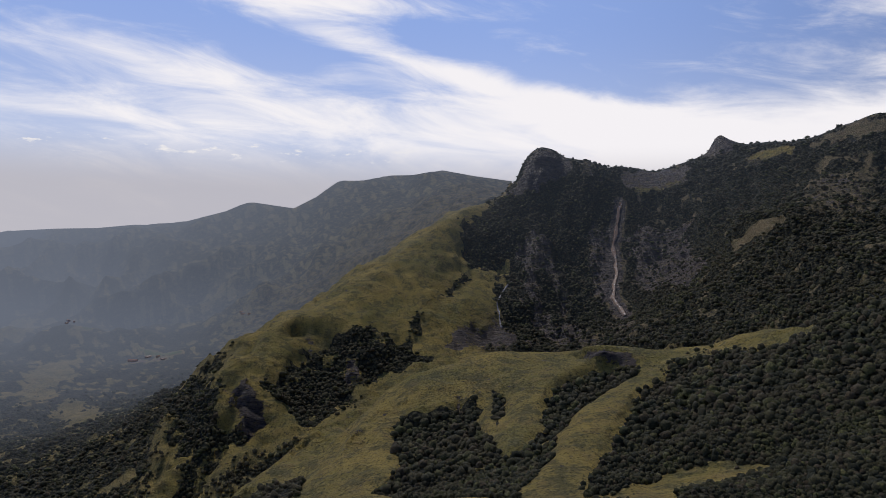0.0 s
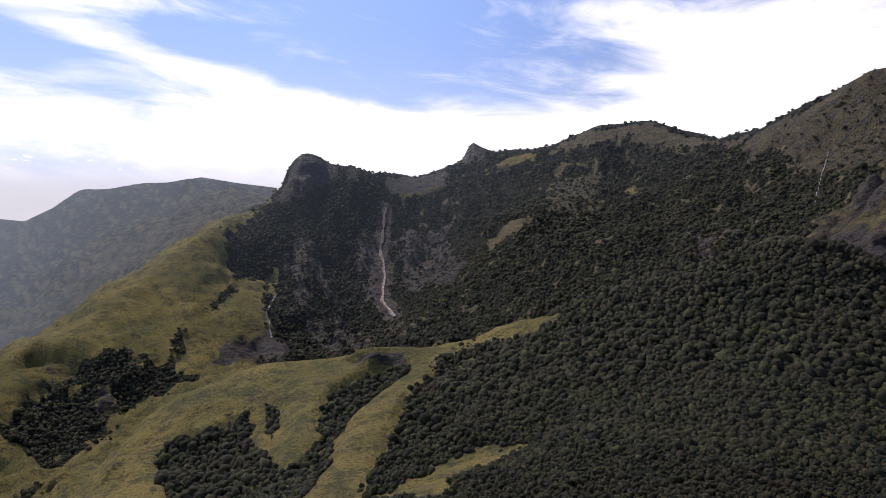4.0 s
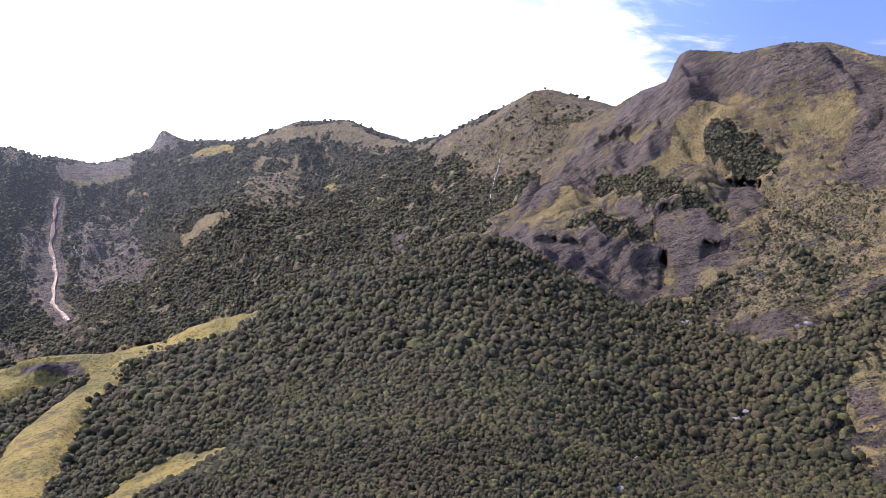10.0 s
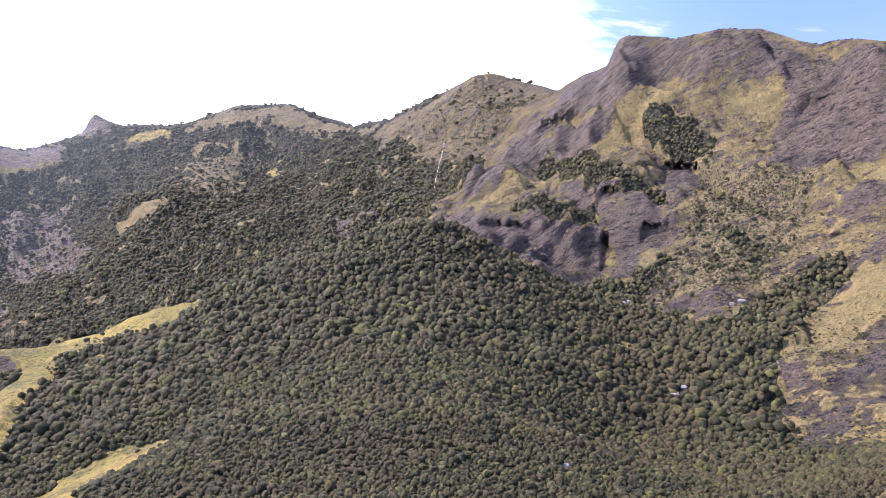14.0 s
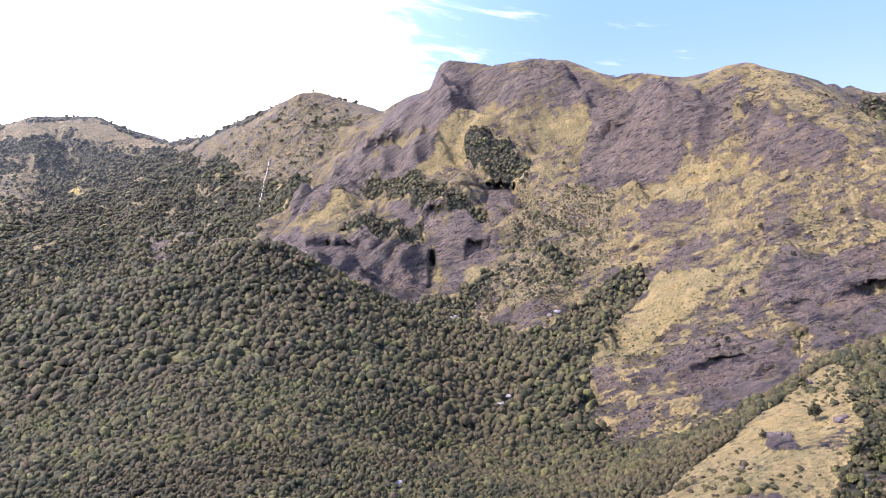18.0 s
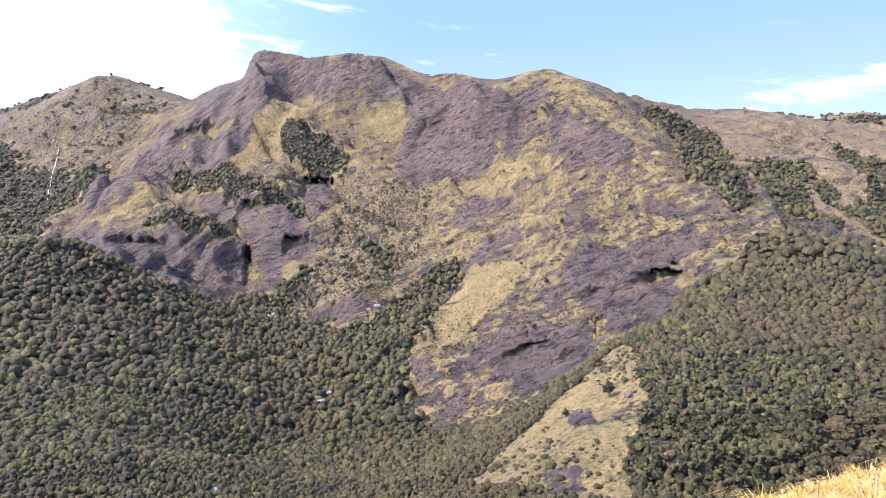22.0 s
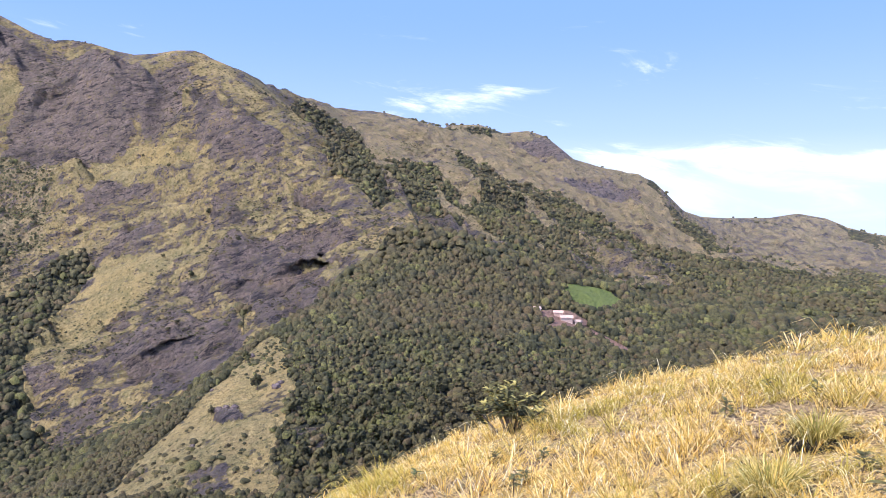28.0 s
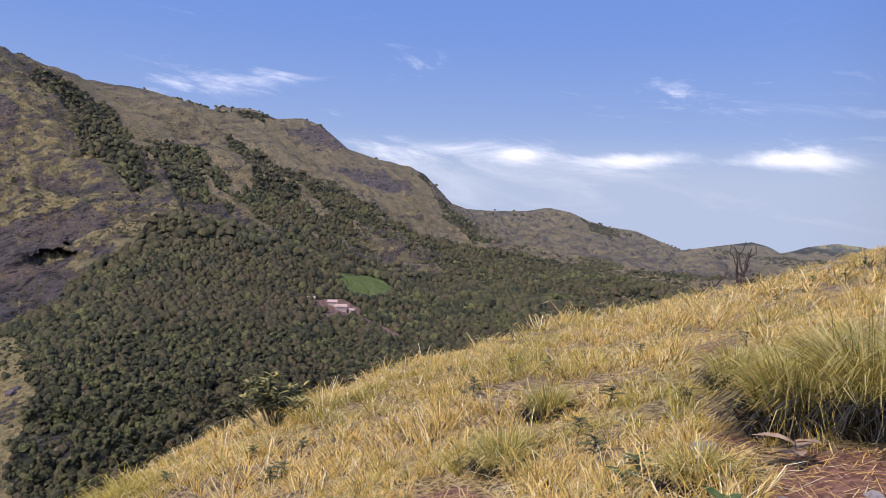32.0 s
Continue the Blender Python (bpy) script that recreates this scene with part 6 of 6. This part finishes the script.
def grow_grass(name, label, lo, hi, per_metre, each, length, width, seed):
    rng = np.random.default_rng(seed)
    a0, a1 = radians(76), radians(172)
    n = int(0.5 * (hi * hi - lo * lo) * (a1 - a0) * per_metre)
    r, a = np.sqrt(rng.uniform(lo * lo, hi * hi, n)), rng.uniform(a0, a1, n)
    x, y = r * np.sin(a), r * np.cos(a)
    bare = on_land(SOIL, x, y) + 0.35 * fbm(x, y, 0.9, 3, 51)
    keep = (bare < 0.42 + rng.uniform(-0.12, 0.12, n)) & (on_land(HIDDEN, x, y) - on_land(GZ, x, y) < 0.7)
    clump = fbm(x, y, 0.05 * hi ** 0.75, 3, 55)
    keep &= clump + rng.uniform(-0.2, 0.2, n) > -0.6
    x, y, clump = x[keep], y[keep], clump[keep]
    n = len(x)
    green = np.clip(0.22 + 0.6 * fbm(x, y, 1.5, 3, 52) + 0.3 * clump + rng.normal(0, 0.2, n), 0, 1)
    tall = np.clip(0.75 + 0.5 * fbm(x, y, 1.1, 3, 53) + 0.8 * clump, 0.35, 1.6) * rng.lognormal(0, 0.25, n)
    wind = 0.9 + 0.8 * fbm(x, y, 3.0, 2, 54)
    k = np.repeat(np.arange(n), each)
    m = len(k)
    out = rng.uniform(0, 6.2832, m)
    dist = 0.05 * length / 0.165 * tall[k] * np.sqrt(rng.random(m))
    bx, by = x[k] + dist * np.cos(out), y[k] + dist * np.sin(out)
    root = np.stack([bx, by, on_land(GZ, bx, by) - 0.01], -1)
    aim = out + rng.normal(0, 0.55, m)
    lean = np.stack([np.cos(aim) - 0.25 * np.sin(wind[k]), np.sin(aim) + 0.3 * np.cos(wind[k]), np.zeros(m)], -1)
    lean /= np.linalg.norm(lean, axis=1)[:, None]
    droop = np.clip(rng.normal(0.75, 0.25, m) + 3 * dist, 0.12, 1.35)
    flat = rng.random(m) < 0.2
    droop[flat] = 1.38
    long = length * tall[k] * rng.uniform(0.6, 1.3, m)
    tint = green[k]
    # dead brown thatch at the heart of each tussock, near-black to paint its shade
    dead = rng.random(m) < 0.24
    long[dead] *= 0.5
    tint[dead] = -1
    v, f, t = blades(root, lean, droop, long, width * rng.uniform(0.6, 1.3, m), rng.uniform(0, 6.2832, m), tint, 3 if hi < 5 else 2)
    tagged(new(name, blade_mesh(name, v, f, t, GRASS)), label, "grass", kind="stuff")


grow_grass("dry_grass", "dry golden grass tussocks with arching blades", 0.9, 4.2, 130, 34, 0.115, 0.0018, 61)
grow_grass("dry_grass", "dry golden grass on the hillside's brow", 4.2, 9.0, 100, 22, 0.135, 0.0026, 62)
grow_grass("dry_grass", "thick dry grass along the hillside's edge", 9.0, 19.0, 34, 16, 0.15, 0.0046, 63)


def scatter_litter():
    """Fallen straw on the bare patches."""
    rng = np.random.default_rng(71)
    n = 90000
    r, a = np.sqrt(rng.uniform(1, 64, n)), rng.uniform(radians(90), radians(170), n)
    x, y = r * np.sin(a), r * np.cos(a)
    keep = (on_land(SOIL, x, y) + 0.3 * fbm(x, y, 0.9, 3, 51) > -0.06) & (rng.random(n) < 0.75)
    x, y = x[keep], y[keep]
    n = len(x)
    aim = rng.uniform(0, 6.2832, n)
    lean = np.stack([np.cos(aim), np.sin(aim), np.zeros(n)], -1)
    root = np.stack([x, y, on_land(GZ, x, y) + 0.004], -1)
    slope = on_land(GZ, x + 0.1 * np.cos(aim), y + 0.1 * np.sin(aim)) - root[:, 2]
    lean[:, 2] = 10 * slope + 0.06
    length = rng.uniform(0.03, 0.12, n)
    v, f, t = blades(root, lean, np.full(n, 1.0), length, np.full(n, 0.0011), aim + 1.57, rng.uniform(0, 0.4, n))
    v = v.reshape(n, 7, 3)
    v[:, :, 2] = root[:, None, 2] + np.linalg.norm(v[:, :, :2] - root[:, None, :2], axis=2) * (lean[:, 2])[:, None] + rng.uniform(0, 0.012, (n, 1))
    tagged(new("straw_litter", blade_mesh("straw_litter", v.reshape(-1, 3), f, t, GRASS)), "fallen pale straw on reddish soil", "litter", kind="stuff")


scatter_litter()
GREEN_GRASS = blade_material("green_tussock_blades", (0.7, 0.54, 0.19), (0.52, 0.38, 0.09), (0.26, 0.24, 0.05))
# dead thatch coloured almost black for the shade at a tussock's foot
SHADE_THATCH = blade_material("shade_thatch", (0.06, 0.05, 0.036), (0.03, 0.024, 0.018), (0.02, 0.022, 0.012))


def tussock(x, y, size, count, seed, label):
    rng = np.random.default_rng(seed)
    z = spot(x, y)
    ob = new("grass_tussock")
    ob.matrix_world = pose(x, y, z)

    def tuft(name, n, wide, lengths, droop, look, tint, width, lbl=""):
        out = rng.uniform(0, 6.2832, n)
        dist = wide * np.sqrt(rng.random(n))
        px, py = x + dist * np.cos(out), y + dist * np.sin(out)
        root = np.stack([px - x, py - y, on_land(GZ, px, py) - z - 0.01], -1)
        aim = out + rng.normal(0, 0.45, n)
        lean = np.stack([np.cos(aim), np.sin(aim), np.zeros(n)], -1)
        v, f, t = blades(root, lean, np.clip(rng.normal(droop, 0.22, n) + dist / wide * 0.3, 0.1, 1.3), size * rng.uniform(*lengths, n), np.full(n, width) * rng.uniform(0.6, 1.3, n), rng.uniform(0, 6.28, n), np.clip(rng.normal(tint, 0.15, n), 0, 1))
        child = new(name, blade_mesh(name, v, f, t, look))
        child.parent = ob
        tagged(child, lbl)

    tuft("leaf_tuft", count, size * 0.30, (0.55, 1.15), 0.42, GREEN_GRASS, 0.62, 0.0024)
    tuft("thatch", count, size * 0.46, (0.2, 0.62), 0.85, SHADE_THATCH, 0.4, 0.0034, "dead thatch at the base, darkened as if in shade")
    tuft("stalk_tuft", max(6, count // 60), size * 0.2, (1.1, 1.5), 0.4, GRASS, 0.1, 0.0018, "pale seed stalks")
    return tagged(ob, label, "grass tussock", "large tussocks on the hillside")


tussock(1.42, -2.72, 0.44, 1500, 81, "large green-gold grass tussock, dead base darkened as shade")
tussock(1.13, -2.74, 0.47, 1500, 82, "large green-gold grass tussock beside bare red soil")
tussock(1.64, -2.62, 0.36, 1200, 88, "wide green-gold tussock with a dead base darkened as shade")
tussock(1.62, -2.02, 0.19, 420, 83, "small yellow-green tussock at the soil's edge")
tussock(2.75, -2.15, 0.24, 520, 84, "bright yellow-green tussock among straw")
tussock(2.35, -3.3, 0.27, 600, 85, "golden-green tussock on dry litter")
tussock(3.4, -3.0, 0.26, 520, 86, "upright golden tussock on the slope")
tussock(1.9, -4.3, 0.3, 560, 87, "tall dry tussock near the brow")

LEAF_DARK = plain("glossy_leaf", (0.045, 0.07, 0.022), (0.09, 0.11, 0.04), 0.6, 30, 0.3, 0.003, 0.2)
LEAF_DRY = plain("withered_leaf", (0.36, 0.24, 0.15), (0.22, 0.14, 0.09), 0.8, 30, 0.4, 0.003)
LEAF_BUSH = plain("bush_leaf", (0.12, 0.105, 0.036), (0.055, 0.055, 0.02), 0.65, 40, 0.2, 0.003, 0.2)
LEAF_TIP = plain("yellow_leaf", (0.38, 0.30, 0.08), (0.24, 0.21, 0.06), 0.55, 40, 0.2, 0.003, 0.4)


def leaf(bm, base, way, length, wide, fold=0.25, curl=0.3):
    """A pointed oval leaf, folded along its rib."""
    way = Vector(way).normalized()
    side = way.cross(Vector((0, 0, 1)))
    side = side.normalized() if side.length > 1e-3 else Vector((1, 0, 0))
    up = side.cross(way)
    base = Vector(base)
    rib, left, right = [], [], []
    for k in range(5):
        u = k / 4
        w = wide * math.sin(math.pi * min(1, u * 0.92 + 0.06)) ** 0.8
        p = base + way * length * u - up * curl * length * u * u
        rib.append(bm.verts.new(p))
        left.append(bm.verts.new(p + side * w + up * fold * w))
        right.append(bm.verts.new(p - side * w + up * fold * w))
    for k in range(4):
        bm.faces.new((rib[k], rib[k + 1], left[k + 1], left[k]))
        bm.faces.new((rib[k + 1], rib[k], right[k], right[k + 1]))


def broadleaf(x, y, high, leaves, size, seed, look, label):
    rng = random.Random(seed)
    ob = new("broadleaf_plant")
    ob.matrix_world = pose(x, y, spot(x, y), 0, 0, rng.uniform(0, 360))
    bm = bmesh.new()
    tube(bm, [(0, 0, -0.02), (0.01, 0, high * 0.5), (0.015, 0.01, high)], [0.004, 0.003, 0.002], 5)
    part("stem", bm, BARK, ob)
    for k in range(leaves):
        a = 2.4 * k + rng.uniform(-0.3, 0.3)
        z = high * (0.45 + 0.55 * k / leaves)
        bm = bmesh.new()
        leaf(bm, (0.012, 0.005, z), (math.cos(a), math.sin(a), rng.uniform(0.1, 0.8)), size * rng.uniform(0.7, 1.15), size * 0.24, 0.3, rng.uniform(0.1, 0.5))
        part("leaf", bm, look, ob)
    return tagged(ob, label, "plant", "broadleaf plants in the grass")


broadleaf(1.37, -1.83, 0.07, 6, 0.085, 1, LEAF_DARK, "small plant with broad dark green leaves")
broadleaf(1.42, -2.25, 0.09, 5, 0.10, 2, LEAF_DRY, "withered seedling with drooping brown leaves")
broadleaf(1.82, -1.94, 0.08, 7, 0.075, 3, LEAF_DARK, "dark green seedling half hidden in straw")
broadleaf(1.50, -1.74, 0.05, 6, 0.08, 4, LEAF_DARK, "low dark green plant at the soil's edge")
broadleaf(2.26, -2.22, 0.12, 8, 0.07, 5, LEAF_BUSH, "olive seedling standing in dry grass")
broadleaf(1.10, -2.42, 0.10, 6, 0.08, 6, LEAF_DARK, "dark leafy sprout beside a large tussock")
broadleaf(4.47, -1.66, 0.14, 10, 0.06, 7, LEAF_BUSH, "low olive sprout in golden grass")
broadleaf(4.82, -3.86, 0.13, 10, 0.06, 8, LEAF_BUSH, "leafy olive sprout near the brow")
broadleaf(4.87, -2.02, 0.14, 10, 0.06, 9, LEAF_BUSH, "olive leafy sprout in pale grass")
broadleaf(4.46, -3.20, 0.14, 10, 0.06, 10, LEAF_BUSH, "grey-green sprout among tussocks")
broadleaf(4.10, -3.62, 0.15, 10, 0.06, 11, LEAF_BUSH, "olive-green sprout on the golden slope")
broadleaf(2.95, -3.05, 0.14, 8, 0.08, 12, LEAF_BUSH, "small olive sprout in trampled straw")
broadleaf(6.6, -6.4, 0.3, 14, 0.10, 13, LEAF_BUSH, "leafy sprout below dead shrubs on the brow")

for k, (x, y, high) in enumerate([(4.63, -9.16, 0.26), (4.41, -9.24, 0.24), (4.43, -8.38, 0.26), (4.84, -8.4, 0.2), (4.27, -6.74, 0.2), (2.34, -2.88, 0.12), (1.92, -2.1, 0.1), (2.7, -2.57, 0.12), (3.96, -4.43, 0.15), (3.13, -4.57, 0.15), (5.25, -1.79, 0.15), (4.6, -1.78, 0.14), (5.57, -1.24, 0.14)]):
    broadleaf(x, y, 0.75 * high, 11, 0.045 + 0.1 * high, 30 + k, LEAF_BUSH if k % 3 else LEAF_DARK, "leafy olive sprout rising above dry grass")


def shrub(az, dist, high, wide, seed):
    rng = random.Random(seed)
    x, y = dist * math.sin(radians(az)), dist * math.cos(radians(az))
    ob = new("shrub")
    ob.matrix_world = pose(x, y, spot(x, y) - 0.1)
    tips = []
    for k in range(13):
        a, r = 2.4 * k + rng.uniform(-0.4, 0.4), wide * 0.5 * math.sqrt((k + 0.5) / 13)
        end = Vector((math.cos(a) * r, math.sin(a) * r, high * rng.uniform(0.68, 0.97) * (1 - 0.35 * (r / (wide * 0.5)) ** 2)))
        mid = Vector((end.x * 0.45, end.y * 0.45, end.z * 0.5)) + Vector((rng.uniform(-0.05, 0.05), rng.uniform(-0.05, 0.05), 0))
        bm = bmesh.new()
        tube(bm, [(end.x * 0.08, end.y * 0.08, -0.05), mid, end], [0.016, 0.011, 0.005], 5)
        part("branch", bm, DEAD_WOOD if k % 4 == 0 else BARK, ob)
        tips += [end, mid.lerp(end, 0.7), mid.lerp(end, 0.45) + Vector((rng.uniform(-0.08, 0.08), rng.uniform(-0.08, 0.08), 0.03))]
        for s in range(2):
            tips.append(end + Vector((rng.uniform(-0.13, 0.13), rng.uniform(-0.13, 0.13), rng.uniform(-0.1, 0.05))))
    bm, yellow = bmesh.new(), bmesh.new()
    for k, t in enumerate(tips):
        for s in range(15):
            a = rng.uniform(0, 6.28)
            up = rng.uniform(-0.3, 1.0)
            leaf(yellow if up > 0.55 and t.z > high * 0.6 else bm, t + Vector((0, 0, rng.uniform(-0.05, 0.03))), (math.cos(a), math.sin(a), up), rng.uniform(0.055, 0.095), 0.014, 0.3, 0.25)
    part("foliage", bm, LEAF_BUSH, ob)
    part("young_leaves", yellow, LEAF_TIP, ob, "yellowish young leaves at the branch tips")
    return tagged(ob, "leafy evergreen shrub with pale twigs on the brow", "shrub")


shrub(110.2, 6.7, 0.56, 0.68, 5)


def dead_shrub(az, dist, high, forks, seed, label):
    rng = random.Random(seed)
    x, y = dist * math.sin(radians(az)), dist * math.cos(radians(az))
    ob = new("dead_shrub")
    ob.matrix_world = pose(x, y, spot(x, y))
    for k in range(forks):
        a = rng.uniform(0, 6.28)
        p, pts, r = Vector((0.03 * math.cos(a), 0.03 * math.sin(a), -0.05)), [], high * 0.035
        way = Vector((0.22 * math.cos(a), 0.22 * math.sin(a), 1))
        for s in range(6):
            pts.append(p.copy())
            p = p + way.normalized() * high / 5
            way += Vector((rng.uniform(-0.35, 0.35), rng.uniform(-0.35, 0.35), rng.uniform(-0.1, 0.1)))
        bm = bmesh.new()
        tube(bm, pts, [r * (1 - 0.14 * s) for s in range(6)], 6)
        stem = part("stem", bm, DEAD_WOOD, ob)
        for s in (2, 3, 4):
            b = rng.uniform(0, 6.28)
            bm = bmesh.new()
            q = pts[s]
            tube(bm, [q, q + Vector((0.09 * math.cos(b), 0.09 * math.sin(b), 0.07)) * high * 1.5, q + Vector((0.1 * math.cos(b + 0.4), 0.1 * math.sin(b + 0.4), 0.2)) * high * 1.4], [r * 0.45, r * 0.35, r * 0.2], 5)
            part("twig", bm, DEAD_WOOD, stem)
    return tagged(ob, label, "dead shrub", "dead shrubs on the brow")


dead_shrub(145.75, 12.2, 0.8, 3, 4, "dead black shrub with crooked forked stems")
dead_shrub(143.5, 12.0, 0.62, 1, 9, "thin dead stem leaning over the grass")


def dry_stalk(x, y, way, long, seed):
    ob = new("dry_stalk")
    ob.matrix_world = pose(x, y, spot(x, y), 0, 0, way)
    bm = bmesh.new()
    tube(bm, [(0, 0, 0.01), (long * 0.35, 0.01, 0.03), (long * 0.7, 0.0, 0.09), (long, -0.01, 0.2)], [0.005, 0.0045, 0.0035, 0.0025], 6)
    part("stem", bm, DEAD_WOOD, ob)
    bm = bmesh.new()
    rng = random.Random(seed)
    for k in range(16):
        a = rng.uniform(0, 6.28)
        leaf(bm, (long, -0.01, 0.2), (math.cos(a), math.sin(a), rng.uniform(-0.2, 1)), rng.uniform(0.018, 0.032), 0.006, 0.3, 0.4)
    part("seed_head", bm, LEAF_DRY, ob, "withered brown seed head")
    tagged(ob, "bent dry stalk with withered seed head", "stalk")


dry_stalk(1.12, -1.86, 255, 0.26, 3)
GREY_STONE = plain("grey_stone", (0.26, 0.22, 0.2), (0.14, 0.12, 0.115), 0.9, 20, 0.6, 0.01)
for k, (x, y, r) in enumerate([(1.27, -1.76, 0.07), (1.04, -2.24, 0.08), (1.0, -2.3, 0.06), (1.16, -2.16, 0.025), (1.2, -1.98, 0.02), (1.05, -2.0, 0.03), (1.33, -2.02, 0.02), (1.79, -2.3, 0.05)]):
    tagged(boulder("stone", (x, y), (r, r * 0.8, r * 0.55), "grey-brown stone half buried in reddish soil", GREY_STONE, "stones on the bare soil", k + 40), category="stone")
